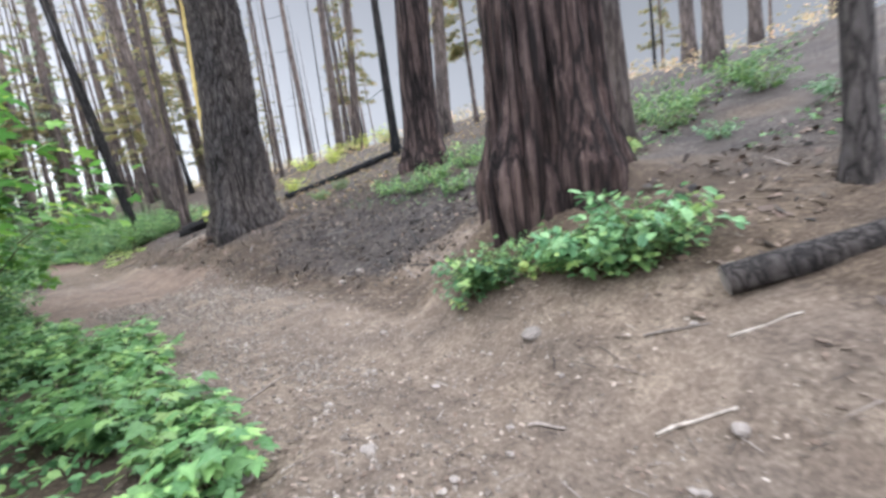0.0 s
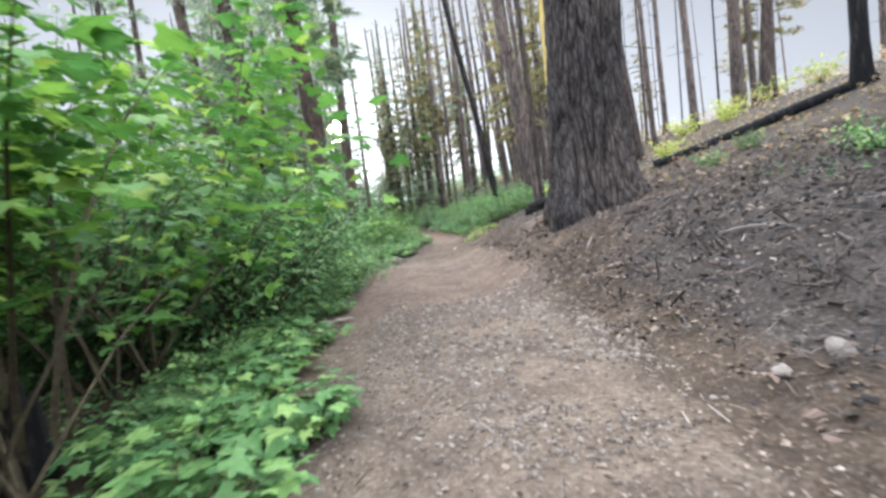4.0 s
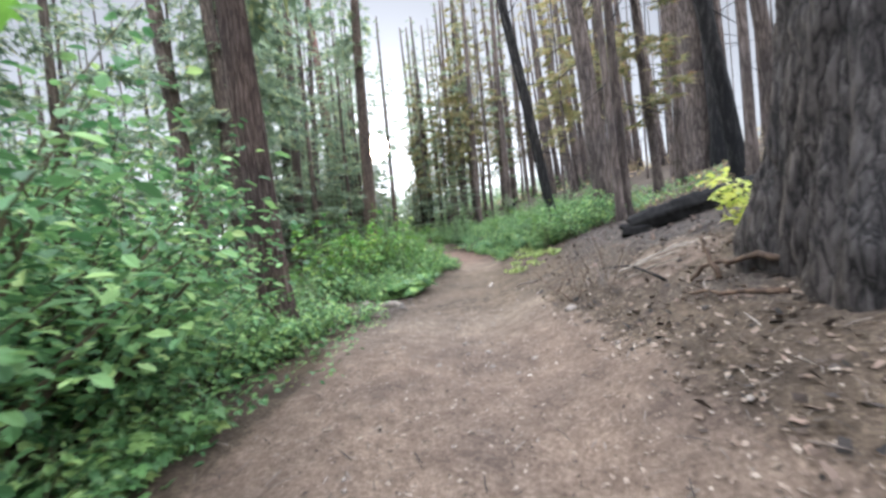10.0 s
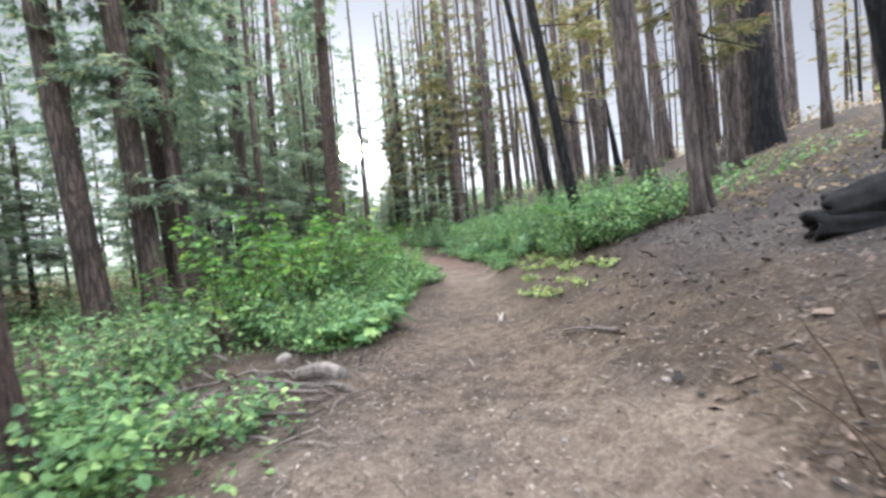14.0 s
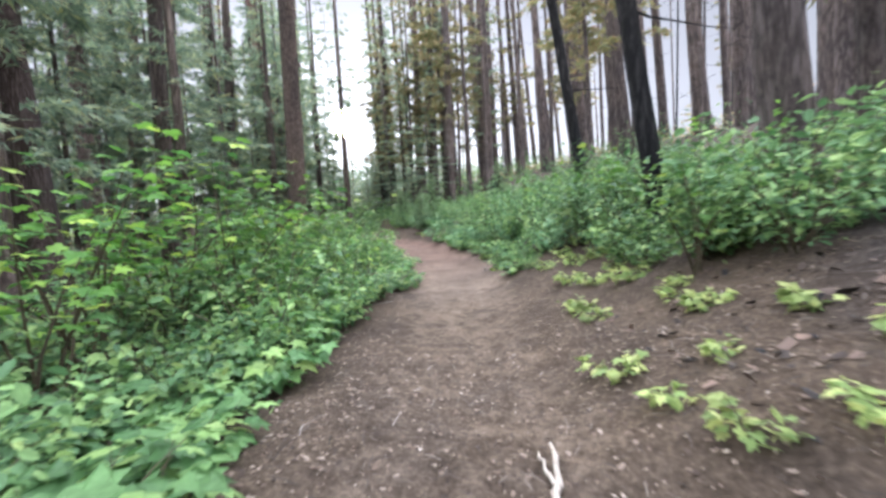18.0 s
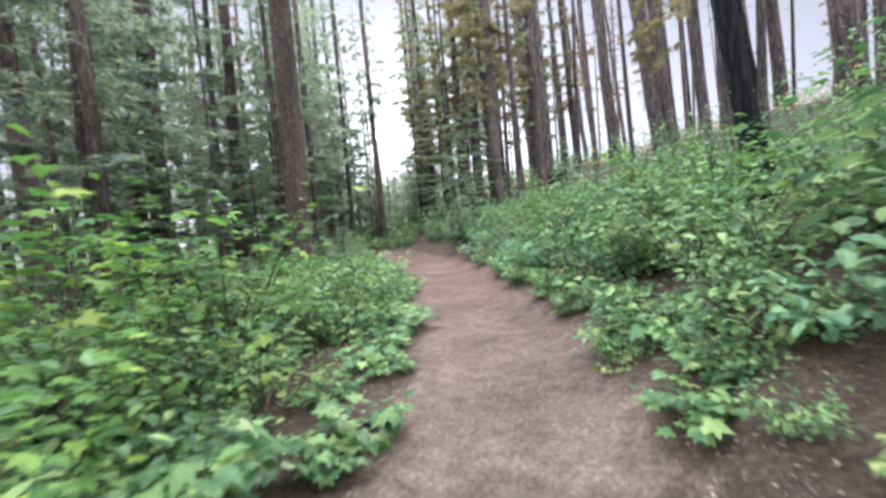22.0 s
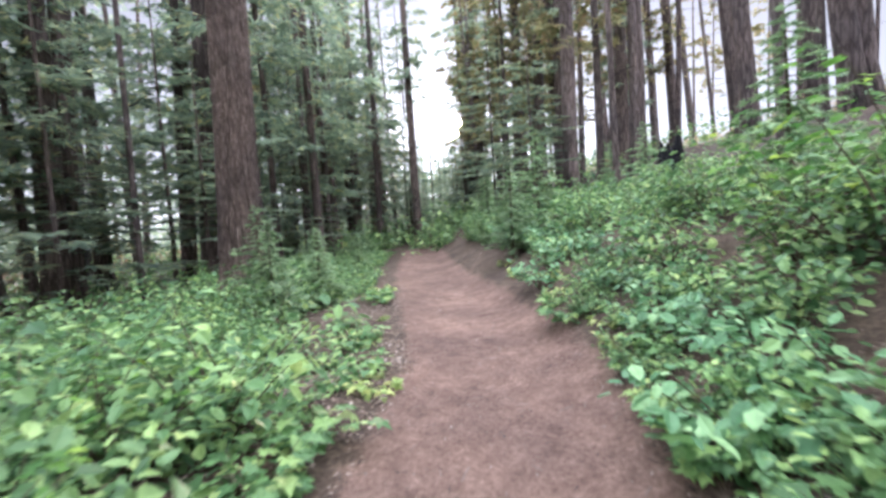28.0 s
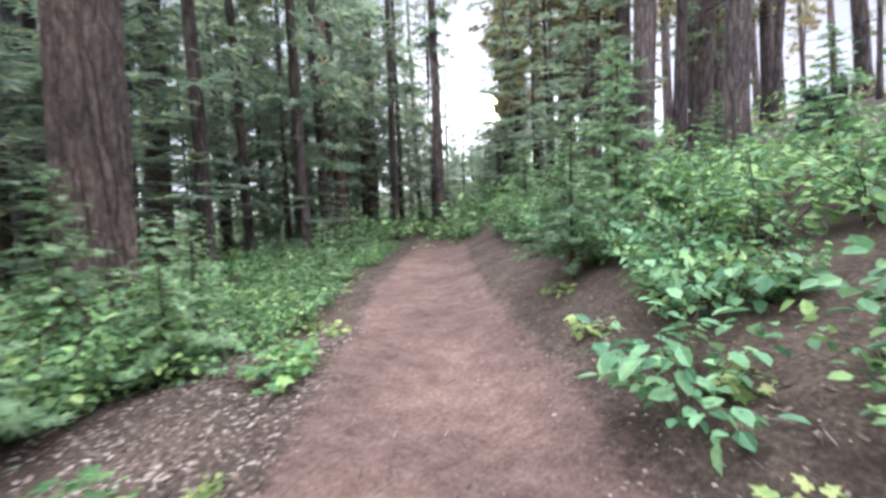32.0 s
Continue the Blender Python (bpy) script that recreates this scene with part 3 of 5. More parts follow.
TREE_WORDS = {
    "far": ("conifer", "distant green conifer with boughs down to the ground"),
    "redwood": ("conifer", "big cinnamon-brown conifer with deeply furrowed stringy bark"),
    "fir": ("conifer", "thick grey-brown fir with furrowed bark and fire-darkened foot"),
    "scaly": ("conifer", "stout brown conifer with scaly plated bark rising from shrubs"),
    "cedar": ("conifer", "reddish-brown cedar trunk with shredding bark rising from undergrowth"),
    "live": ("conifer", "tall living conifer with dark trunk and green drooping boughs"),
    "slim": ("conifer", "tall slim conifer, bare below, with short boughs above"),
    "grey": ("conifer", "grey-barked mossy conifer standing in green undergrowth"),
    "pinered": ("conifer", "red-barked pine with a blackened foot and green crown"),
    "sparse": ("conifer", "scorched conifer with thin golden-brown needles"),
    "burnt": ("burnt_conifer", "fire-scorched bare conifer trunk with broken side branches"),
    "charred": ("burnt_conifer", "coal-black charred conifer trunk on the burnt slope"),
}
tree_count = 0


def conifer(x, y, D, H, lean, kind, detail=0):
    global tree_count
    tree_count += 1
    rng = np.random.RandomState(100 + tree_count)
    name, label = TREE_WORDS[kind]
    root = thing(name, label, "tree", "trees of the wood")
    root.matrix_basis = pose(x, y, ground_at(x, y))
    part("trunk", trunk_mesh(rng, D, H, lean, BARK[kind], detail, 0.4 if kind in ("redwood", "cedar") else 1.1), root)
    if kind in CROWNS:
        me = CROWNS[kind][tree_count % len(CROWNS[kind])]
        c = part("crown", me, root, "golden-brown scorched needles" if kind == "sparse" else "green needle boughs")
        k, w = H / 28, rng.uniform(0.85, 1.2)
        c.matrix_basis = pose(0, 0, 0, -math.degrees(lean[1]), math.degrees(lean[0]), rng.uniform(0, 360)) @ Matrix.Diagonal((w, w, k, 1))
    else:
        for i in range(9 if detail else 5):
            z, a = rng.uniform(2.5, min(H * 0.9, 13)), rng.uniform(0, 360)
            b = part("dead_branch", SNAGS[(i + tree_count) % 5], root)
            b.matrix_basis = pose(lean[0] * z, lean[1] * z, z, 0, rng.uniform(-15, 15), a)
    return root


def far_wood(count, near, reach, seed):
    """Trees further off on all sides, so that the wood closes round the place."""
    rng = np.random.RandomState(seed)
    made = 0
    while made < count:
        a, r = rng.uniform(0, 6.283), rng.uniform(near, reach)
        x, y = -20 + r * math.cos(a), 20 + r * math.sin(a)
        d, s = (float(q) for q in along(x, y))
        if (abs(d) < 4 and s < 70) or (d < 0 and abs(d) < 14 and s < 60) or (0 < d < 17 and s < 14):
            continue
        bearing = math.degrees(math.atan2(17 + x, y - 22)) + SUN_HEADING
        if abs(bearing) < 2.5 and y > 26:
            continue
        green = d < 0 or y < -8 or (s > 66 and d < 10)
        if not green and rng.rand() < (0.92 if 18 < s < 70 else 0.7):
            continue
        if green and s > 36 and d < 0 and rng.rand() < 0.45:
            continue
        kind = "far" if green else ("burnt" if rng.rand() < 0.7 else "sparse")
        conifer(round(x, 2), round(y, 2), rng.uniform(0.3, 0.7), rng.uniform(14, 29), (rng.normal(0, 0.02), rng.normal(0, 0.02)), kind)
        made += 1


conifer(1.52, 5.60, 1.20, 34, (0.020, -0.000), "redwood", detail=2)
conifer(3.63, 8.32, 0.32, 26, (-0.037, 0.000), "burnt", detail=1)
conifer(9.91, 15.56, 0.61, 26, (0.001, -0.000), "burnt")
conifer(14.22, 19.48, 0.50, 26, (-0.014, 0.000), "burnt")
conifer(3.57, 3.74, 0.22, 26, (-0.038, 0.001), "fir", detail=1)
conifer(0.06, 15.59, 1.16, 30, (0.036, -0.000), "redwood", detail=1)
conifer(1.07, 21.58, 0.64, 26, (0.086, -0.001), "burnt")
conifer(-1.15, 20.71, 0.40, 20, (-0.002, 0.000), "charred")
conifer(-6.67, 38.90, 0.75, 28, (0.017, -0.000), "burnt")
conifer(-5.67, 40.98, 0.75, 24, (0.094, -0.001), "sparse")
fir_tree = conifer(-5.82, 14.75, 1.58, 34, (0.011, 0.010), "fir", detail=2)
# lichen and bare wood; the low sun's gold is put into the colour
SUNLIT_LICHEN = rough("sunlit_lichen_on_wood", (0.22, 0.15, 0.07), (0.62, 0.47, 0.16), 7, 0.01, 0.2)


def bare_strip(root, D, H, lean, a0, a1, z0, z1):
    """A torn strip of bark-free wood on a trunk, with ragged edges, coloured as if sunlit."""
    v, f, rows, cols = [], [], 60, 9
    for i in range(rows + 1):
        z = z0 + (z1 - z0) * i / rows
        fade = min(1.0, (z - z0) / 1.2 + 0.12)
        mid = (a0 + a1) / 2 + 5 * noise.noise((z * 0.9, 3, 0))
        for k in range(cols):
            q = radians(mid + (k / (cols - 1) - 0.5) * (a1 - a0) * fade * (1 + 0.5 * noise.noise((z * 2.3, 7.0 * (k > 4), 1))))
            r = D / 2 * (1 - 0.72 * (z / H) ** 1.1) * (1 + 0.42 * math.exp(-z / (0.55 * D))) + 0.075 + 0.03 * noise.noise((k * 1.1, z * 0.8, 5)) - 0.08 * (k in (0, cols - 1))
            v.append((lean[0] * z + r * math.cos(q), lean[1] * z + r * math.sin(q), z))
        if i:
            o = (i - 1) * cols
            f += [(o + k, o + k + 1, o + cols + k + 1, o + cols + k) for k in range(cols - 1)]
    part("bare_strip", mesh_of("bare_strip", v, f, SUNLIT_LICHEN, True), root, "tan strip of bare wood, yellow with lichen and painted sunlight")


bare_strip(fir_tree, 1.58, 34, (0.011, 0.010), 180, 210, 2.2, 7.5)
conifer(-35.22, 47.36, 0.75, 26, (0.005, 0.005), "burnt")
conifer(-18.82, 29.78, 0.34, 18, (-0.103, -0.108), "charred")
conifer(-27.37, 46.88, 0.75, 28, (-0.076, -0.079), "burnt")
conifer(-13.72, 25.44, 0.63, 28, (-0.054, -0.056), "burnt", detail=1)
conifer(-11.95, 23.15, 0.28, 24, (-0.010, -0.011), "burnt", detail=1)
conifer(-13.14, 35.57, 1.46, 34, (-0.052, -0.051), "burnt", detail=1)
conifer(-12.39, 34.51, 0.78, 30, (-0.023, -0.022), "charred")
conifer(-9.12, 23.64, 0.40, 26, (-0.100, -0.098), "charred", detail=1)
conifer(-8.68, 26.53, 0.43, 28, (-0.068, -0.067), "burnt", detail=1)
conifer(-8.16, 34.64, 0.46, 26, (-0.020, -0.019), "burnt")
conifer(-17.73, 46.25, 0.75, 26, (-0.035, -0.034), "burnt")
conifer(-27.46, 53.53, 0.75, 28, (-0.042, -0.041), "burnt")
conifer(-30.36, 53.49, 0.75, 26, (-0.040, -0.039), "burnt")
conifer(-15.15, 24.43, 0.29, 22, (-0.109, -0.096), "charred", detail=1)
conifer(-11.92, 22.65, 0.24, 24, (-0.021, -0.019), "burnt", detail=1)
conifer(-12.64, 44.86, 0.46, 26, (0.000, 0.000), "burnt")
conifer(-10.75, 35.62, 0.32, 26, (-0.012, -0.012), "burnt")
conifer(-45.56, 49.86, 0.73, 28, (0.016, 0.015), "live")
conifer(-43.15, 49.35, 0.75, 28, (0.015, 0.014), "sparse")
conifer(-41.53, 49.47, 0.75, 28, (0.015, 0.014), "live")
conifer(-38.46, 50.94, 0.75, 28, (0.013, 0.012), "live")
conifer(-57.49, 55.13, 0.75, 30, (-0.016, -0.015), "slim")
conifer(-40.05, 54.90, 0.75, 28, (-0.004, -0.004), "sparse")
conifer(-13.59, 13.12, 0.49, 24, (-0.033, -0.035), "cedar", detail=2)
conifer(-28.09, 18.98, 1.05, 32, (-0.054, -0.051), "cedar", detail=1)
conifer(-32.70, 23.21, 0.66, 28, (0.021, 0.021), "live")
conifer(-26.86, 16.07, 0.75, 30, (-0.070, -0.067), "live", detail=1)
conifer(-39.70, 25.94, 0.75, 28, (0.019, 0.018), "live")
conifer(-43.72, 30.40, 0.75, 28, (0.036, 0.034), "live")
conifer(-26.13, 17.36, 0.73, 30, (-0.033, -0.032), "live")
conifer(-37.73, 21.90, 0.75, 30, (-0.007, -0.006), "live")
conifer(-47.12, 25.74, 0.68, 28, (0.051, 0.055), "live")
conifer(-44.48, 29.59, 0.45, 26, (0.032, 0.038), "live")
conifer(-34.65, 29.78, 0.87, 34, (0.015, 0.022), "scaly", detail=2)
conifer(-53.03, 39.17, 1.47, 34, (-0.030, -0.052), "pinered", detail=1)
conifer(-51.02, 25.60, 1.19, 32, (0.021, 0.031), "grey", detail=1)
conifer(-48.94, 26.75, 0.62, 30, (0.007, 0.010), "live")
conifer(-46.57, 30.04, 0.41, 26, (0.031, 0.045), "live")
conifer(-50.00, 44.30, 0.60, 28, (0.0, 0.0), "slim", detail=1)
conifer(-55.79, 42.43, 0.75, 28, (0.009, 0.016), "live")
conifer(-58.32, 43.35, 0.75, 28, (0.004, 0.006), "live")
conifer(-57.51, 35.66, 0.62, 26, (0.023, 0.040), "live")
conifer(-60.38, 38.66, 0.56, 26, (0.005, 0.009), "live")
conifer(-50.74, 50.96, 0.75, 28, (-0.007, -0.010), "live")
conifer(-52.96, 54.85, 0.68, 28, (-0.008, -0.011), "live")
conifer(-47.37, 52.29, 0.75, 28, (-0.010, -0.014), "sparse")
conifer(-46.02, 52.45, 0.75, 28, (-0.011, -0.016), "burnt")
conifer(-43.16, 51.27, 0.75, 28, (-0.012, -0.018), "sparse")
conifer(-39.73, 52.68, 0.75, 28, (-0.017, -0.024), "sparse")
conifer(-41.84, 60.24, 0.60, 28, (-0.019, -0.028), "burnt")
conifer(-38.88, 57.44, 0.65, 28, (-0.021, -0.030), "sparse")
conifer(-31.66, 50.16, 0.75, 28, (-0.026, -0.038), "burnt")
conifer(-32.27, 59.88, 0.37, 28, (-0.031, -0.044), "burnt")
conifer(-28.44, 51.25, 0.59, 28, (-0.034, -0.049), "burnt")
conifer(-27.37, 47.91, 0.75, 26, (-0.039, -0.039), "burnt")
conifer(-22.92, 43.72, 0.75, 26, (-0.047, -0.046), "burnt")
conifer(-24.76, 53.30, 0.56, 26, (-0.051, -0.050), "burnt")
conifer(-19.63, 46.93, 0.64, 26, (-0.062, -0.061), "burnt")
conifer(-18.18, 54.03, 0.54, 26, (-0.071, -0.070), "burnt")
conifer(-20.06, 47.25, 0.69, 26, (-0.041, -0.044), "burnt")
conifer(-17.35, 45.68, 0.54, 26, (-0.049, -0.053), "burnt")
conifer(-22.73, 45.87, 0.52, 7, (-0.085, -0.083), "charred")
conifer(-25.06, 53.71, 0.74, 27, (-0.033, -0.040), "burnt")
conifer(-22.81, 50.06, 0.64, 27, (-0.039, -0.047), "burnt")
conifer(-44.58, 68.43, 0.55, 26, (-0.037, -0.063), "burnt")
conifer(-41.68, 65.33, 0.53, 26, (-0.039, -0.067), "burnt")
conifer(-42.81, 71.44, 0.36, 26, (-0.041, -0.071), "burnt")
conifer(-39.91, 68.35, 0.45, 26, (-0.044, -0.076), "burnt")
conifer(-34.90, 56.80, 0.65, 26, (-0.047, -0.080), "burnt")
conifer(-59.74, 45.79, 0.70, 28, (0.007, 0.011), "live")
conifer(-60.60, 59.20, 0.70, 28, (-0.002, -0.003), "live")
conifer(-53.57, 52.32, 0.75, 28, (-0.004, -0.007), "sparse")
conifer(-52.07, 58.86, 0.75, 28, (-0.012, -0.020), "live")
conifer(-48.89, 64.27, 0.75, 28, (-0.019, -0.033), "sparse")
conifer(-67.26, 29.00, 0.56, 28, (0.030, 0.051), "live")
conifer(-60.41, 32.73, 0.46, 28, (0.024, 0.041), "live")
far_wood(78, 28, 70, 7)
far_wood(60, 70, 130, 8)
for x, y, H in ((-39.8, 31.5, 22), (-48.9, 37.9, 24), (-30.5, 23.2, 17), (-42.5, 34.6, 24), (-45.5, 36.2, 25)):
    conifer(x, y, 0.4, H, (0.0, 0.0), "far")
# the close wood on the level side of the trail
rng = np.random.RandomState(414)
for s0, s1, d0, d1, n in ((-8, 24, -34, -17, 34), (24, 60, -38, -18, 26)):
    for i in range(n):
        x, y = beside(s0 + (s1 - s0) * (i + rng.rand()) / n, rng.uniform(d0, d1))
        conifer(round(x, 2), round(y, 2), round(rng.uniform(0.2, 0.55), 2), round(rng.uniform(11, 26), 1), (rng.normal(0, 0.015), rng.normal(0, 0.015)), "far")

# thin poles of the burnt slope and of the far wood
POLES = {k: [trunk_mesh(np.random.RandomState(300 + i), 0.16 + 0.035 * i, 24, (0.006 * (i - 3), 0.005 * (3 - i)), BARK[k], 0) for i in range(6)] for k in ("burnt", "charred", "live")}


def poles(count, cx, cy, yaw0, yaw1, r0, r1, kinds, seed):
    """Slender trees in a sector, seen from a place on the trail."""
    rng = np.random.RandomState(seed)
    made = 0
    while made < count:
        a, r = radians(rng.uniform(yaw0, yaw1)), math.sqrt(rng.uniform(r0 * r0, r1 * r1))
        x, y = cx - r * math.sin(a), cy + r * math.cos(a)
        d, s = (float(q) for q in along(x, y))
        bearing = math.degrees(math.atan2(17 + x, y - 22)) + SUN_HEADING
        if (abs(d) < 5 and s < 66) or (-9 < d < 0 and s < 50) or abs(bearing) < 2.5:
            continue
        made += 1
        kind = kinds[rng.randint(len(kinds))]
        if d > 2 and 18 < s < 70:
            if rng.rand() < 0.4:
                continue
            kind = "burnt" if kind == "green" else kind
        mesh_kind = {"green": "live", "gold": "burnt"}.get(kind, kind)
        words = {"green": ("young_conifer", "slim distant conifer with thin green boughs"), "gold": ("conifer", "slim scorched conifer with a few golden boughs"),
                 "burnt": ("burnt_conifer", "thin bare scorched pole of a burnt conifer"), "charred": ("burnt_conifer", "thin coal-black pole of a burnt conifer")}[kind]
        root = thing(*words, "tree", "slim trees of the wood")
        k = rng.uniform(0.75, 1.25)
        root.matrix_basis = pose(x, y, ground_at(x, y), rng.normal(0, 1.2), rng.normal(0, 1.2), rng.uniform(0, 360)) @ Matrix.Diagonal((k, k, rng.uniform(0.7, 1.1), 1))
        part("trunk", POLES[mesh_kind][rng.randint(6)], root)
        if kind in ("green", "gold"):
            crown = part("crown", CROWNS["far" if kind == "green" else "sparse"][rng.randint(2)], root, "thin needle boughs")
            crown.matrix_basis = Matrix.Diagonal((0.9, 0.9, 0.86, 1))
        else:
            for i in range(3):
                part("dead_branch", SNAGS[(made + i) % 5], root).matrix_basis = pose(0, 0, rng.uniform(3, 14), 0, rng.uniform(-20, 20), rng.uniform(0, 360))


poles(26, 0, 4, -42, 42, 18, 60, ("burnt", "burnt", "charred", "gold", "burnt"), 401)
poles(26, 0, 6, 20, 62, 22, 60, ("green", "green", "gold", "green", "burnt"), 402)
poles(38, -14, 18, -20, 45, 18, 60, ("burnt", "gold", "charred", "burnt", "burnt"), 403)
poles(28, -27, 31, -10, 48, 16, 55, ("burnt", "burnt", "burnt", "gold"), 404)
poles(22, -30, 31, 40, 80, 32, 75, ("green", "green", "gold", "green", "burnt"), 405)
poles(8, -24, 26, 62, 115, 30, 60, ("green",), 406)
poles(13, 0, 6, 42, 92, 20, 46, ("green",), 408)
poles(10, -9, 13, 66, 105, 22, 48, ("green",), 409)
poles(12, -12, 16, 55.5, 63, 32, 62, ("green",), 411)
poles(10, -12, 16, 45, 52, 34, 62, ("green", "gold"), 412)
poles(18, -14, 18, 40, 70, 34, 66, ("green", "green", "gold"), 410)
# young firs between the tall trunks
rng = np.random.RandomState(413)
for s0, s1, d0, d1, n in ((4, 24, -18, -9.5, 17), (24, 46, -24, -15, 8), (48, 74, -16, -5, 11), (54, 76, 4.5, 7.5, 4)):
    for i in range(n):
        x, y = beside(s0 + (s1 - s0) * (i + rng.rand()) / n, rng.uniform(d0, d1))
        conifer(round(x, 2), round(y, 2), 0.16, round(rng.uniform(6, 12), 1), (0, 0), "far")
# young firs under the low sun
rng = np.random.RandomState(407)
for i in range(26):
    a, r = radians(SUN_HEADING + rng.uniform(-4.5, 4.5)), 42 + 2.6 * i
    conifer(round(-17 - r * math.sin(a), 2), round(22 + r * math.cos(a), 2), 0.25, round(0.13 * r * rng.uniform(0.75, 1.1), 1), (0, 0), "far")


# ---- undergrowth ----
def shrub_meshes(seed, tall, wide, stems, per_stem, size, shape, leaf_mat, start=0.25, flat=0.35, rise=1.0, split=False):
    """A shrub: arching stems, and leaves in flat sprays along them."""
    rng = np.random.RandomState(seed)
    pieces, C, Hd, Ti, Ro, Sz = [], [], [], [], [], []
    for k in range(stems):
        h = 6.283 * k / stems + rng.uniform(-0.5, 0.5)
        up = rng.uniform(0.55, 1.0) * rise
        length = math.hypot(tall * math.sin(up), wide * math.cos(up)) * rng.uniform(0.75, 1.15)
        base = (rng.normal(0, 0.06 * wide), rng.normal(0, 0.06 * wide), -0.05)
        pts = branch_points(rng, base, h, length, up * 1.35, 0.18, 4, 0.55)
        pieces.append(tube(pts, np.linspace(0.006 + 0.006 * tall, 0.002, len(pts)), 3))
        P = np.array(pts)
        for i in range(per_stem):
            q = start + (1 - start) * (i + rng.rand()) / per_stem
            j = q * (len(pts) - 1)
            a = int(min(j, len(pts) - 2))
            c = P[a] + (j - a) * (P[a + 1] - P[a])
            way = math.atan2(P[a + 1][1] - P[a][1], P[a + 1][0] - P[a][0])
            side = way + rng.choice([-1, 1]) * rng.uniform(0.4, 1.5)
            out = rng.uniform(0.0, 0.3) * wide
            C.append((c[0] + out * math.cos(side), c[1] + out * math.sin(side), max(0.02, c[2] + rng.normal(0, 0.05 * tall))))
            Hd.append(side + rng.normal(0, 0.5))
            Ti.append(rng.normal(-0.15, flat))
            Ro.append(rng.normal(0, flat))
            Sz.append(size * rng.uniform(0.6, 1.25))
    stalks = [mesh_of("stem", v, f, STEM) for v, f in (pieces if split else [joined(pieces)])]
    lv, lf = leaves(C, np.array(Hd), np.array(Ti), np.array(Ro), np.array(Sz), shape)
    return stalks, mesh_of("foliage", lv, lf, leaf_mat)


def sapling_meshes(seed, tall):
    """A young fir: straight stem, whorls of flat needle sprays."""
    rng = np.random.RandomState(seed)
    stem = tube([(0, 0, -0.1), (0.02, 0, tall * 0.5), (0, 0.02, tall)], [0.03, 0.018, 0.004], 5)
    C, Hd, Ti, Ro, Sz, twigs = [], [], [], [], [], [stem]
    for b in range(58):
        z = tall * (0.1 + 0.88 * (b + rng.rand()) / 58)
        k = z / tall
        a, rr = 2.4 * b + rng.uniform(-0.4, 0.4), (0.4 * tall * (1 - k) ** 0.8 + 0.05) * rng.uniform(0.6, 1.15)
        lift = rng.uniform(-0.12, 0.22)
        twigs.append(tube([(0, 0, z), (rr * 0.5 * math.cos(a), rr * 0.5 * math.sin(a), z + 0.5 * lift * rr), (rr * math.cos(a), rr * math.sin(a), z + (lift - 0.12) * rr)], [0.006, 0.004, 0.002], 3))
        n = max(4, int(17 * rr))
        for i in range(n):
            q = (0.1 + 0.9 * (i + rng.rand()) / n) * rr
            for side in (-1, 1):
                C.append((q * math.cos(a), q * math.sin(a), z + lift * q - 0.12 * q * q / rr))
                Hd.append(a + side * rng.uniform(0.3, 0.9))
                Ti.append(rng.normal(-0.1, 0.25))
                Ro.append(rng.normal(0, 0.4))
                Sz.append(0.05 + 0.15 * (1 - 0.5 * q / rr) * min(1.0, rr * 1.6))
    v, f = joined(twigs)
    lv, lf = leaves(C, np.array(Hd), np.array(Ti), np.array(Ro), np.array(Sz), TUFT)
    return [mesh_of("stem", v, f, STEM)], mesh_of("foliage", lv, lf, FIR_GREEN)


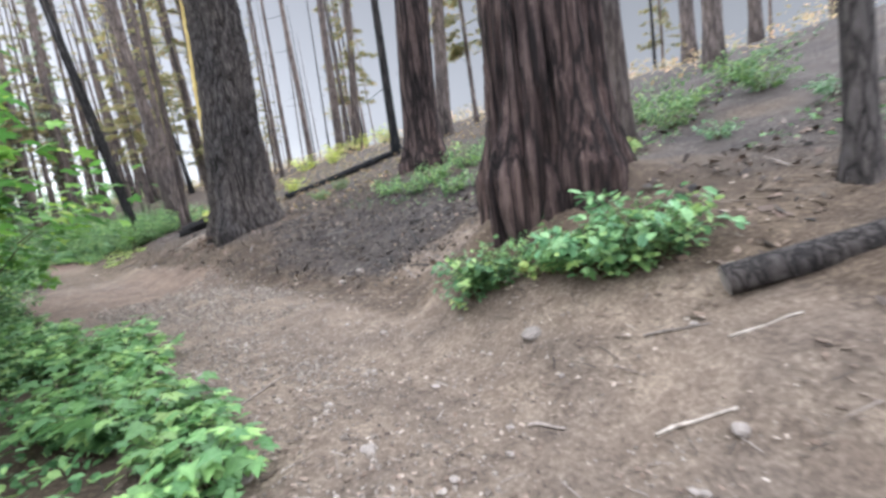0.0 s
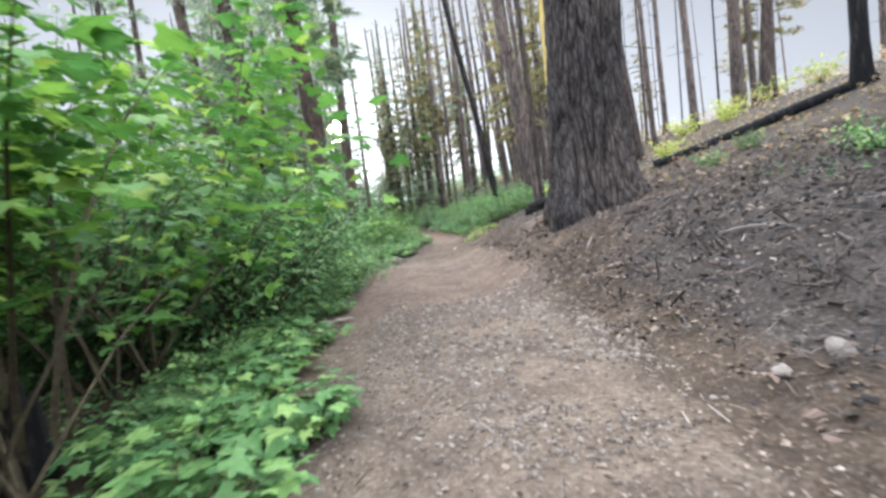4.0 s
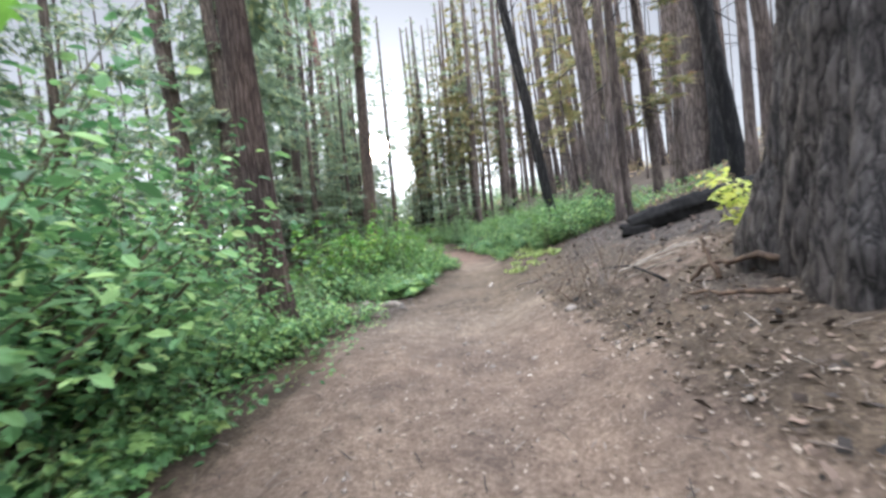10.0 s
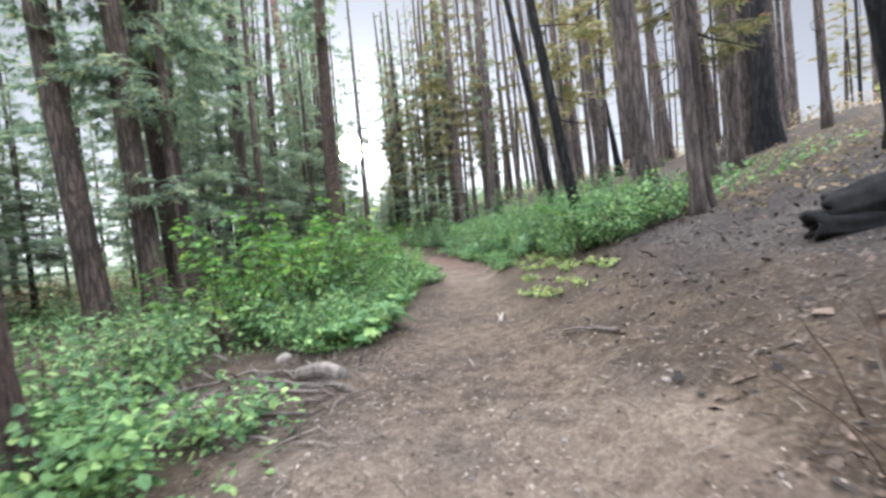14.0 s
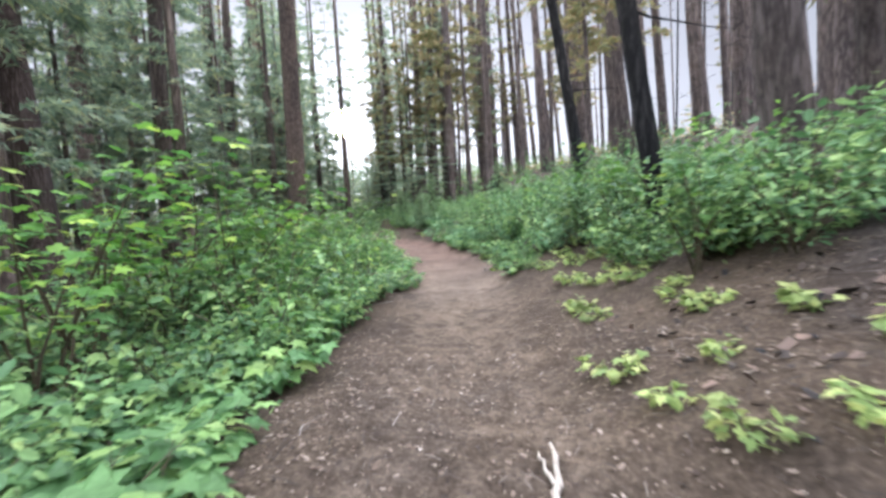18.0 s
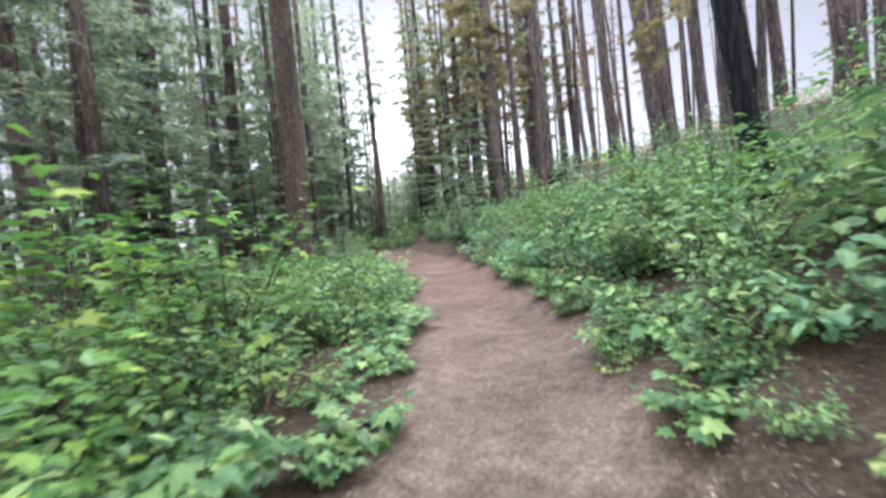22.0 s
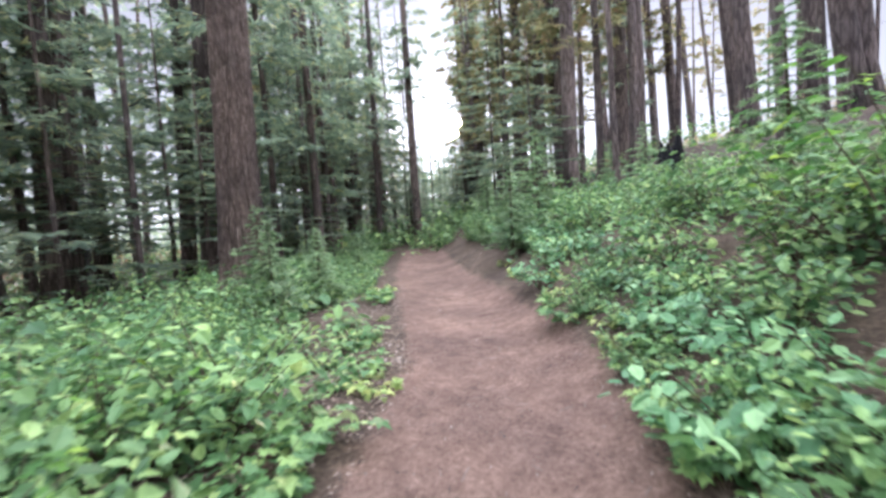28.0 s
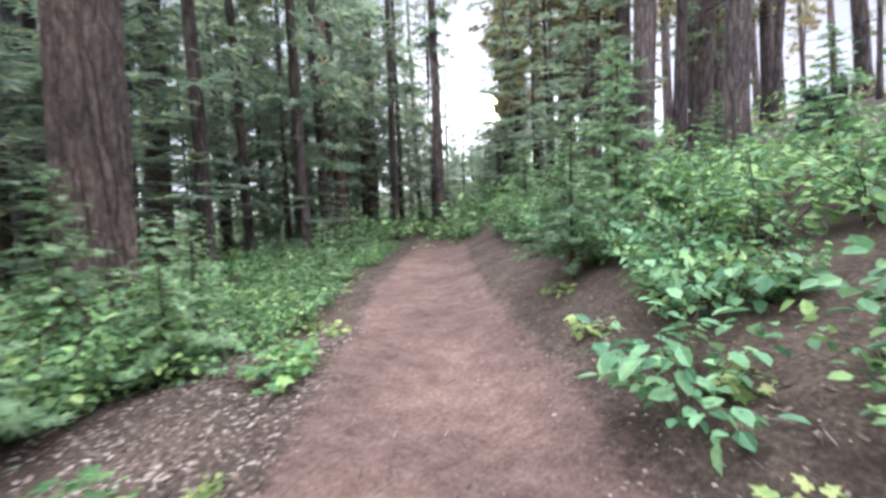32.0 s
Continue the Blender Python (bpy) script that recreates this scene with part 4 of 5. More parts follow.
PLANTS = {
    "hazel": ("hazel_bush", "dense leafy green hazel bush beside the trail", "bush", [shrub_meshes(201 + i, 3.0, 1.4, 15, 84, 0.1, FOLDED, LEAF["hazel"], 0.08, 0.35, 1.12) for i in range(4)]),
    "bush": ("shrub", "knee-high bright green leafy shrub at the trail's edge", "bush", [shrub_meshes(211 + i, 0.75, 0.75, 12, 34, 0.095, FOLDED, LEAF["bush"], 0.15, 0.45) for i in range(4)]),
    "thicket": ("thicket_shrub", "waist-high green shrub with layered leaves", "bush", [shrub_meshes(221 + i, 1.25, 1.0, 12, 34, 0.12, FOLDED, LEAF["bush"], 0.15, 0.4) for i in range(3)]),
    "thimble": ("thimbleberry", "low plant with broad lobed pale green leaves", "plant", [shrub_meshes(231 + i, 0.48, 0.6, 9, 8, 0.17, LOBED, LEAF["thimble"], 0.35, 0.22) for i in range(4)]),
    "dogwood": ("dogwood_shrub", "shrub with large pale blue-green oval leaves", "bush", [shrub_meshes(241 + i, 0.8, 0.7, 10, 17, 0.13, FOLDED, LEAF["pale"], 0.3, 0.35) for i in range(3)]),
    "yellow": ("seedling", "small yellow-green seedling on bare earth", "plant", [shrub_meshes(251 + i, 0.2, 0.32, 6, 7, 0.09, LOBED, LEAF["yellow"], 0.3, 0.4) for i in range(3)]),
    "yellowbush": ("yellow_shrub", "lime-yellow leafy shrub on the slope", "bush", [shrub_meshes(261, 1.15, 0.85, 13, 34, 0.12, FOLDED, LEAF["lime"], 0.15, 0.4)]),
    "maple": ("maple_sapling", "slender maple sapling with layered green leaves", "sapling", [shrub_meshes(271 + i, 2.3, 1.3, 6, 26, 0.13, LOBED, LEAF["maple"], 0.4, 0.2, 1.15, True) for i in range(3)]),
    "vine": ("vine_maple", "leaning vine maple with broad green leaves over the trail", "small tree", [shrub_meshes(291 + i, 3.3, 1.9, 9, 85, 0.135, LOBED, LEAF["maple"], 0.55, 0.3, 1.13, True) for i in range(2)]),
    "fir": ("fir_sapling", "young fir with soft green needle tiers", "sapling", [sapling_meshes(281 + i, 1.9) for i in range(3)]),
}
planted = {}


def plant(kind, x, y, scale=1.0, turn=0.0):
    """Plants one of a kind; later ones copy the first of their form."""
    name, label, category, forms = PLANTS[kind]
    n = planted.setdefault(kind, [0, {}])
    i = n[0] % len(forms)
    n[0] += 1
    m = pose(x, y, ground_at(x, y) - 0.01, 0, 0, turn) @ Matrix.Diagonal((scale, scale, scale, 1))
    if i not in n[1]:
        root = thing(name, label, category, "undergrowth")
        for stalk in forms[i][0]:
            tagged(part("stem", stalk, root), kind="" if len(forms[i][0]) > 1 else "stuff")
        part("foliage", forms[i][1], root)
        root.matrix_basis = Matrix.Identity(4)
        n[1][i] = root
        root.matrix_basis = m
        return root
    return plain_copy(n[1][i], m)


def plain_copy(source, m):
    made = copy_thing(source, Matrix.Identity(4))
    made.matrix_basis = m
    return made


BARE = ((-14.6, 15.3, 1.35), (-21.9, 24.2, 0.75), (-7.15, 8.6, 0.7), (-30.2, 30.6, 0.8))


def is_bare(x, y):
    return any(math.hypot(x - a, y - b) < r for a, b, r in BARE)


def along_trail(kind, s0, s1, d0, d1, count, small, large, seed):
    rng = np.random.RandomState(seed)
    for i in range(count):
        s = s0 + (s1 - s0) * (i + rng.rand()) / count
        d = rng.uniform(d0, d1)
        x, y = beside(s, d)
        k, turn = rng.uniform(small, large), rng.uniform(0, 360)
        if not is_bare(x, y):
            plant(kind, round(x, 3), round(y, 3), k, turn)


# first bend: plants at the big trunk's foot, and the leafy left edge
for kind, x, y, k in (("dogwood", 0.25, 4.95, 0.6), ("bush", 0.4, 4.8, 0.7), ("thimble", 0.5, 4.7, 0.75), ("dogwood", 0.6, 4.65, 0.65), ("bush", 0.75, 4.6, 0.6), ("yellow", 0.22, 4.78, 0.6), ("dogwood", 0.33, 4.72, 0.5),
                      ("bush", 1.1, 4.25, 0.65), ("dogwood", 1.25, 4.1, 0.8), ("thimble", 1.35, 3.95, 0.8), ("dogwood", 1.5, 3.95, 0.95), ("bush", 1.6, 3.8, 0.85), ("dogwood", 1.75, 3.85, 1.0),
                      ("bush", 1.85, 3.75, 0.85), ("yellow", 0.95, 4.3, 0.9), ("bush", 2.6, 8.9, 0.7), ("bush", 2.0, 9.6, 0.8), ("bush", 3.4, 9.3, 0.6), ("yellow", 3.3, 7.7, 1.6), ("bush", 4.6, 8.6, 0.8),
                      ("bush", 5.4, 9.6, 0.9), ("bush", 6.2, 8.4, 0.9), ("bush", 5.0, 11.0, 1.0), ("bush", 7.0, 10.2, 1.0), ("dogwood", 4.2, 6.6, 0.5), ("dogwood", 5.6, 6.2, 0.6)):
    plant(kind, x, y, k, 90 * x)
for x, y, k in ((-0.4, 12.2, 0.9), (0.3, 13.0, 1.0), (1.2, 13.8, 1.1), (-1.1, 12.9, 0.7), (0.6, 11.0, 0.8), (-3.6, 15.6, 0.6), (-3.0, 16.2, 0.6)):
    plant("bush", x, y, k, 70 * x)
plant("yellowbush", -7.1, 16.1, 0.9, 0)
plant("yellowbush", -6.6, 16.5, 0.9, 120)
for x, y, k in ((-4.5, 35.0, 1.2), (-2.5, 33.0, 1.3), (-7.0, 38.0, 1.2), (-6.0, 31.5, 1.0), (-8.5, 33.5, 1.2), (-5.8, 20.5, 0.7)):
    plant("yellowbush", x, y, k, 50 * x)
along_trail("thimble", 1.0, 8.5, -2.4, -1.35, 22, 0.7, 1.05, 1)
along_trail("bush", 1.5, 8.0, -4.6, -3.4, 9, 0.6, 0.9, 2)
along_trail("hazel", 11.6, 17.0, -4.1, -3.3, 13, 1.0, 1.35, 3)
along_trail("hazel", 11.5, 18.0, -5.8, -4.2, 13, 1.15, 1.5, 4)
along_trail("hazel", 8.0, 20.0, -9.0, -6.4, 13, 1.5, 1.9, 33)
along_trail("bush", 8.0, 16.0, -3.1, -2.4, 13, 0.55, 0.85, 5)
along_trail("thimble", 8.0, 12.5, -3.0, -2.1, 20, 0.65, 1.0, 42)
along_trail("thimble", 8.0, 16.0, -3.0, -2.2, 26, 0.6, 0.95, 35)
along_trail("hazel", -2.0, 8.0, -11.0, -8.0, 9, 1.3, 1.7, 46)
along_trail("bush", 8.5, 12.0, -7.5, -5.6, 7, 0.7, 1.0, 47)
along_trail("maple", 9.5, 11.5, -7.5, -6.0, 3, 0.9, 1.2, 6)
for x, y, k, turn in ((-6.1, 4.75, 1.4, 0), (-7.8, 5.9, 1.5, 300), (-5.9, 3.2, 1.4, 20), (-4.9, 1.5, 1.15, 130), (-6.8, 4.0, 1.1, 250), (-5.3, 4.6, 1.0, 200),
                      (-8.6, 4.2, 1.7, 40), (-7.2, 2.0, 1.65, 160), (-9.4, 7.0, 1.8, 280), (-6.6, 0.4, 1.5, 90)):
    plant("vine", x, y, k, turn)
# middle: lower green edge
along_trail("bush", 20.5, 27.0, -3.3, -1.8, 28, 0.7, 1.1, 7)
along_trail("bush", 17.5, 20.5, -3.6, -2.6, 10, 0.8, 1.1, 37)
along_trail("thicket", 17.0, 30.0, -5.5, -3.0, 26, 0.75, 1.05, 8)
along_trail("thimble", 22.0, 31.0, -2.3, -1.5, 32, 0.75, 1.15, 9)
along_trail("maple", 24.0, 35.0, -4.4, -2.7, 18, 1.0, 1.3, 10)
along_trail("bush", 27.0, 39.8, -3.1, -1.4, 28, 0.7, 1.15, 11)
along_trail("maple", 26.5, 40.0, -2.9, -1.7, 13, 0.45, 0.75, 39)
along_trail("fir", 27.0, 39.0, -4.5, -2.4, 5, 0.5, 0.8, 40)
along_trail("thicket", 27.0, 40.0, -3.2, -1.9, 20, 0.85, 1.2, 36)
along_trail("thimble", 31.0, 39.5, -1.6, -0.95, 18, 0.5, 0.85, 12)
along_trail("thicket", 30.0, 50.0, -6.0, -2.8, 38, 0.75, 1.1, 13)
# beyond the gap: right bank
along_trail("bush", 26.8, 29.5, 2.2, 2.8, 6, 0.6, 0.9, 14)
along_trail("thicket", 26.0, 31.0, 2.4, 5.0, 20, 0.8, 1.1, 15)
along_trail("yellow", 24.0, 30.5, 1.0, 2.3, 26, 0.6, 1.1, 16)
along_trail("thicket", 30.0, 42.0, 2.1, 3.8, 30, 0.75, 1.1, 17)
along_trail("bush", 31.0, 43.0, 1.4, 2.1, 18, 0.55, 0.9, 18)
along_trail("maple", 26.5, 43.0, 2.2, 4.2, 14, 0.55, 0.85, 41)
along_trail("hazel", 30.0, 40.0, 3.0, 5.5, 15, 0.55, 0.75, 19)
along_trail("dogwood", 30.0, 44.0, 1.2, 2.2, 13, 0.65, 1.0, 20)
along_trail("yellow", 31.0, 47.0, 0.9, 1.7, 16, 0.5, 1.0, 21)
along_trail("bush", 30.5, 43.0, 1.0, 1.5, 22, 0.35, 0.55, 43)
along_trail("thimble", 30.5, 42.0, 1.0, 1.6, 18, 0.4, 0.75, 44)
along_trail("dogwood", 36.0, 41.0, 1.4, 1.8, 6, 0.6, 0.85, 45)
# last stretch
along_trail("bush", 46.0, 58.0, -3.2, -1.7, 36, 0.6, 1.0, 22)
along_trail("bush", 40.0, 46.0, -3.9, -2.5, 20, 0.7, 1.1, 38)
along_trail("thicket", 41.0, 56.0, -5.0, -3.0, 24, 0.7, 1.0, 32)
along_trail("yellow", 40.0, 48.0, -1.6, -0.95, 12, 0.4, 1.1, 23)
along_trail("thimble", 40.5, 46.0, -2.2, -1.2, 10, 0.4, 0.7, 34)
along_trail("thicket", 43.0, 60.0, 2.3, 4.6, 40, 0.65, 1.0, 24)
along_trail("bush", 44.0, 58.0, 1.9, 2.6, 24, 0.55, 0.95, 25)
along_trail("dogwood", 43.0, 49.0, 2.0, 2.6, 7, 0.8, 1.1, 26)
for s, d, k in ((50, 2.6, 1.0), (46.8, -2.6, 0.9), (41.8, 3.9, 1.35), (50.5, -2.0, 0.75), (53, 2.4, 1.2), (55, -2.4, 1.0), (57, 2.8, 1.3), (47.5, 5.4, 1.0),
                (44.2, -2.9, 0.95), (45.8, -2.4, 0.85), (46.2, -3.6, 1.15)):
    plant("fir", *(round(q, 2) for q in beside(s, d)), k, 37 * s)
for x, y, k in ((-30.75, 35.0, 1.15), (-31.2, 36.4, 1.5)):
    plant("fir", x, y, k, 60 * x)
along_trail("fir", 52.0, 62.0, -6.0, -3.0, 6, 0.6, 1.2, 28)
along_trail("fir", 52.0, 62.0, 3.5, 7.0, 4, 0.6, 1.1, 31)
along_trail("thicket", 60.0, 78.0, -5.0, -1.6, 20, 0.8, 1.2, 29)
along_trail("thicket", 60.0, 80.0, -2.0, 6.0, 34, 0.8, 1.2, 30)


OVAL = (np.array([(0, 0, 0), (0.5, 0.3, 0.05), (1, 0, -0.08), (0.5, -0.3, 0.05)], float), [(0, 3, 2, 1)])


def far_undergrowth(name, label, s0, s1, d0, d1, count, size, tall, mat, seed, shape=None):
    rng = np.random.RandomState(seed)
    s, d = rng.uniform(s0, s1, count), rng.uniform(d0, d1, count)
    xy = np.array([p for p in (beside(a, b) for a, b in zip(s, d)) if not is_bare(*p)])
    count = len(xy)
    clump = 0.5 + 0.5 * waves(xy[:, 0], xy[:, 1], seed, 2.2)
    z = height(xy[:, 0], xy[:, 1]) + tall * clump * rng.uniform(0.05, 1.0, count)
    v, f = leaves(np.column_stack([xy, z]), rng.uniform(0, 6.28, count), rng.normal(-0.2, 0.35, count), rng.normal(0, 0.4, count),
                  size * rng.uniform(0.6, 1.3, count), shape or (FOLDED if size < 0.14 else OVAL))
    tagged(new(name, mesh_of(name, v, f, mat)), label, "undergrowth", kind="stuff")


far_undergrowth("undergrowth", "mass of green leaves covering the level wood floor", 0, 75, -22, -5.5, 26000, 0.16, 1.3, LEAF["bush"], 61)
far_undergrowth("undergrowth", "mass of green leaves on the slope above the trail", 27, 75, 3.5, 9, 9000, 0.15, 0.6, LEAF["bush"], 62)
far_undergrowth("ground_cover", "low leaves between the shrubs along the trail", 17, 62, -4.5, -1.45, 9000, 0.075, 0.4, LEAF["bush"], 63)
far_undergrowth("ground_cover", "low leaves under the bushes by the first bend", 1, 17, -6, -2.0, 6000, 0.085, 0.45, LEAF["hazel"], 64)
far_undergrowth("undergrowth", "hazy green thicket at the far end of the trail", 58, 110, -30, 26, 16000, 0.34, 3.2, LEAF["bush"], 65)
far_undergrowth("undergrowth", "golden-brown scrub among the burnt trunks", 2, 85, 15, 48, 30000, 0.2, 1.4, LEAF["gold"], 66)
far_undergrowth("undergrowth", "golden-green thicket in the far wood", 40, 90, -45, -18, 11000, 0.36, 3.0, LEAF["gold"], 67)
far_undergrowth("undergrowth", "green thicket deep in the level wood", -10, 60, -50, -20, 14000, 0.36, 3.0, LEAF["hazel"], 68)
far_undergrowth("undergrowth", "sparse low growth on the burnt slope", 12, 34, 4.5, 14, 3500, 0.12, 0.35, LEAF["gold"], 69)
far_undergrowth("undergrowth", "scattered low growth on the open slope", -4, 12, 4.5, 16, 4500, 0.09, 0.3, LEAF["hazel"], 70)
far_undergrowth("far_woods", "far dark green wood closing the level ground", -60, 130, -110, -48, 15000, 1.5, 17, NEEDLES, 71, TUFT)
far_undergrowth("far_woods", "far green wood beyond the end of the trail", 108, 160, -70, 60, 8000, 1.4, 12, NEEDLES, 72, TUFT)
far_undergrowth("far_woods", "far golden-brown burnt wood on the slope", -40, 110, 52, 95, 12000, 0.8, 5, LEAF["gold"], 73)


SOOT = bits("burnt_debris", [(0.0, (0.008, 0.008, 0.008)), (0.7, (0.03, 0.027, 0.026)), (0.95, (0.08, 0.07, 0.065)), (1.0, (0.2, 0.18, 0.165))])
SCRAPS = bits("bark_scraps", [(0.0, (0.012, 0.011, 0.011)), (0.6, (0.055, 0.042, 0.035)), (1.0, (0.16, 0.11, 0.085))])


# ---- logs, roots, stones and litter ----
def log_mesh(rng, length, r0, r1, mat, hollow=False, sides=28, bends=0.03):
    """A lying log along +x, bark in relief; hollow: burnt-out open end."""
    v, n = [], max(8, int(length / 0.08))
    off = rng.uniform(0, 40)
    for i in range(n + 1):
        k = i / n
        r = r0 + (r1 - r0) * k
        cy, cz = bends * math.sin(2.2 * k * 3.1 + off), bends * math.sin(1.7 * k * 3.1 + 2 * off)
        for j in range(sides):
            q = 6.2832 * j / sides
            b = noise.noise((math.cos(q) * 3 + off, math.sin(q) * 3, k * length * 1.3))
            c = noise.noise((math.cos(q) * 9 + off, math.sin(q) * 9, k * length * 2.5))
            rr = r * (1 + (0.3 if hollow else 0.09) * b + (0.16 if hollow else 0.06) * (1 - 2 * abs(c)))
            end = 0.10 * noise.noise((math.cos(q) * 4, math.sin(q) * 4, off)) if hollow and i == 0 else 0
            v.append((k * length + end, cy + rr * math.cos(q), cz + rr * math.sin(q)))
    f = []
    for i in range(n):
        o = i * sides
        f += [(o + j, o + (j + 1) % sides, o + sides + (j + 1) % sides, o + sides + j) for j in range(sides)]
    if hollow:
        o = len(v)
        for depth, k in ((0.0, 0.72), (0.35, 0.55)):
            for j in range(sides):
                x, y, z = v[j]
                v.append((x + depth, y * k, z * k))
        f += [(j, o + j, o + (j + 1) % sides, (j + 1) % sides) for j in range(sides)]
        f += [(o + j, o + sides + j, o + sides + (j + 1) % sides, o + (j + 1) % sides) for j in range(sides)]
        f.append(tuple(o + sides + j for j in range(sides)))
    f.append(tuple(range(len(v) - sides if not hollow else n * sides, len(v) if not hollow else (n + 1) * sides)))
    return mesh_of("log", v, f, mat, True), [v[j] for j in range(sides)]


def lying(x0, y0, x1, y1, r, lift=0.6):
    """The pose of a log from one place on the ground to another."""
    a, b = Vector((x0, y0, ground_at(x0, y0) + r * lift)), Vector((x1, y1, ground_at(x1, y1) + r * lift))
    return Matrix.Translation(a) @ (b - a).to_track_quat("X", "Z").to_matrix().to_4x4(), (b - a).length


def fallen_log(name, label, x0, y0, x1, y1, r0, r1, mat, seed, hollow=False, cut=False):
    m, length = lying(x0, y0, x1, y1, max(r0, r1))
    root = thing(name, label, "log")
    root.matrix_basis = m
    me, rim = log_mesh(np.random.RandomState(seed), length, r0, r1, mat, hollow)
    part("bark", me, root)
    if cut:
        n = len(rim)
        face = [(-0.004, y * 0.97, z * 0.97) for _, y, z in rim] + [(-0.012, y * 0.5, z * 0.5) for _, y, z in rim] + [(-0.012, 0, 0)]
        fs = [(j, n + j, n + (j + 1) % n, (j + 1) % n) for j in range(n)] + [(n + j, 2 * n, n + (j + 1) % n) for j in range(n)]
        part("cut_end", mesh_of("cut_end", face, fs, ENDGRAIN), root, "weathered grey cut end")
    return root


fallen_log("fallen_log", "grey-brown cut log lying on the bare slope", 1.97, 3.12, 4.6, 2.25, 0.105, 0.1, BARK["fir"], 1, cut=True)
fallen_log("fallen_log", "blackened fallen trunk lying along the slope's brow", -5.6, 18.5, -0.9, 21.0, 0.15, 0.13, BARK["charred"], 2)
fallen_log("fallen_log", "charred black log with a burnt-out hollow end", -9.85, 18.6, -6.4, 19.5, 0.17, 0.24, CHARWOOD, 3, hollow=True)
fallen_log("fallen_log", "short burnt-out log stub beside a charred log", -9.95, 18.45, -9.25, 18.75, 0.14, 0.10, CHARWOOD, 4, hollow=True)


def stump(x, y, r, tall, label, mat, seed):
    """A broken stump: ribbed sides, splintered top, flared foot."""
    rng, sides, rings = np.random.RandomState(seed), 40, 12
    off, v, f = rng.uniform(0, 30), [], []
    for i in range(rings + 1):
        k = i / rings
        for j in range(sides):
            q = 6.2832 * j / sides
            c, q_s = math.cos(q), math.sin(q)
            rib = abs(noise.noise((c * 3 + off, q_s * 3, k * 0.6)))
            rr = r * (0.85 + 0.5 * (1 - k) ** 3 + 0.45 * rib - 0.15 * k)
            top = tall * (0.72 + 0.5 * noise.noise((c * 2.2, q_s * 2.2, off)) + 0.12 * noise.noise((c * 9, q_s * 9, off)))
            v.append((rr * c, rr * q_s, -0.15 + (top + 0.15) * k))
        if i:
            o = (i - 1) * sides
            f += [(o + j, o + (j + 1) % sides, o + sides + (j + 1) % sides, o + sides + j) for j in range(sides)]
    v.append((0, 0, tall * 0.45))
    o = rings * sides
    f += [(o + j, o + (j + 1) % sides, len(v) - 1) for j in range(sides)]
    ob = new("stump", mesh_of("stump", v, f, mat, True))
    ob.location = (x, y, ground_at(x, y))
    return tagged(ob, label, "stump")


stump(-5.95, 4.7, 0.24, 0.85, "dark broken stump beneath leaning vine maples", BARK["charred"], 3)
stump(-30.9, 42.2, 0.42, 1.3, "charred black stump on the brown burnt slope", BARK["charred"], 4)


def stick(points, r, mat, label, name="stick", category="stick", sides=6):
    """A dead stick or root: points as x, y, height over the ground."""
    rng = np.random.RandomState(int(abs(points[0][0] * 1000)) % 9999)
    P = [Vector((x, y, ground_at(x, y) + h)) for x, y, h in points]
    o, fine = P[0].copy(), []
    for a, b in zip(P, P[1:]):
        for k in range(4):
            fine.append(a.lerp(b, k / 4) - o + Vector(rng.normal(0, r * 0.5, 3)))
    fine.append(P[-1] - o)
    n = len(fine)
    v, f = tube(fine, [r * (1 - 0.6 * i / n) * (1 + 0.15 * math.sin(i * 2.1)) for i in range(n)], sides)
    ob = new(name, mesh_of(name, v, f, mat, True))
    ob.location = o
    return tagged(ob, label, category)


stick([(-13.95, 18.98, 0.02), (-14.1, 19.25, 0.03), (-14.35, 19.6, 0.02)], 0.028, PALEWOOD, "crooked pale stick lying along the trail's edge")
stick([(-14.08, 19.22, 0.03), (-14.2, 19.3, 0.04), (-14.32, 19.42, 0.06)], 0.016, PALEWOOD, "short pale side twig beside a crooked stick")
stick([(-7.75, 8.5, 0.02), (-7.62, 8.68, 0.03), (-7.5, 8.92, 0.02)], 0.04, PALEWOOD, "bleached grey split branch at the trail's edge")
stick([(-11.4, 17.55, 0.02), (-11.85, 17.85, 0.05), (-12.3, 18.0, 0.02)], 0.022, DEADWOOD, "weathered tan stick on red-brown soil")
stick([(-8.3, 9.5, 0.01), (-8.5, 9.75, 0.02)], 0.01, DEADWOOD, "short brown stick on the trail's edge")
stick([(0.42, 2.75, 0.01), (0.62, 2.62, 0.02)], 0.014, DEADWOOD, "dark short stick on trodden dirt")
stick([(1.05, 2.35, 0.01), (1.45, 2.25, 0.015)], 0.011, PALEWOOD, "pale strip of bark on the dirt")
stick([(1.35, 3.1, 0.01), (1.75, 2.95, 0.02)], 0.01, DEADWOOD, "pale curved bark strip on the slope")
stick([(1.75, 2.75, 0.01), (2.1, 2.6, 0.015)], 0.01, PALEWOOD, "pale broken branch on brown soil")
stick([(-1.9, 3.3, 0.01), (-1.6, 4.1, 0.03), (-1.5, 4.6, 0.02)], 0.009, DEADWOOD, "thin dead twig by the leafy edge")
stick([(-18.9, 21.6, 0.01), (-18.6, 22.1, 0.04)], 0.008, PALEWOOD, "thin bent pale twig beside seedlings")
stick([(-28.9, 29.2, 0.02), (-29.9, 29.3, 0.35), (-30.8, 29.6, 0.5)], 0.015, BROWNWOOD, "dead dark branch sticking out of low leaves")
stick([(-21.6, 28.4, 0.01), (-21.9, 29.1, 0.05)], 0.01, PALEWOOD, "pale dead twig on dark soil")
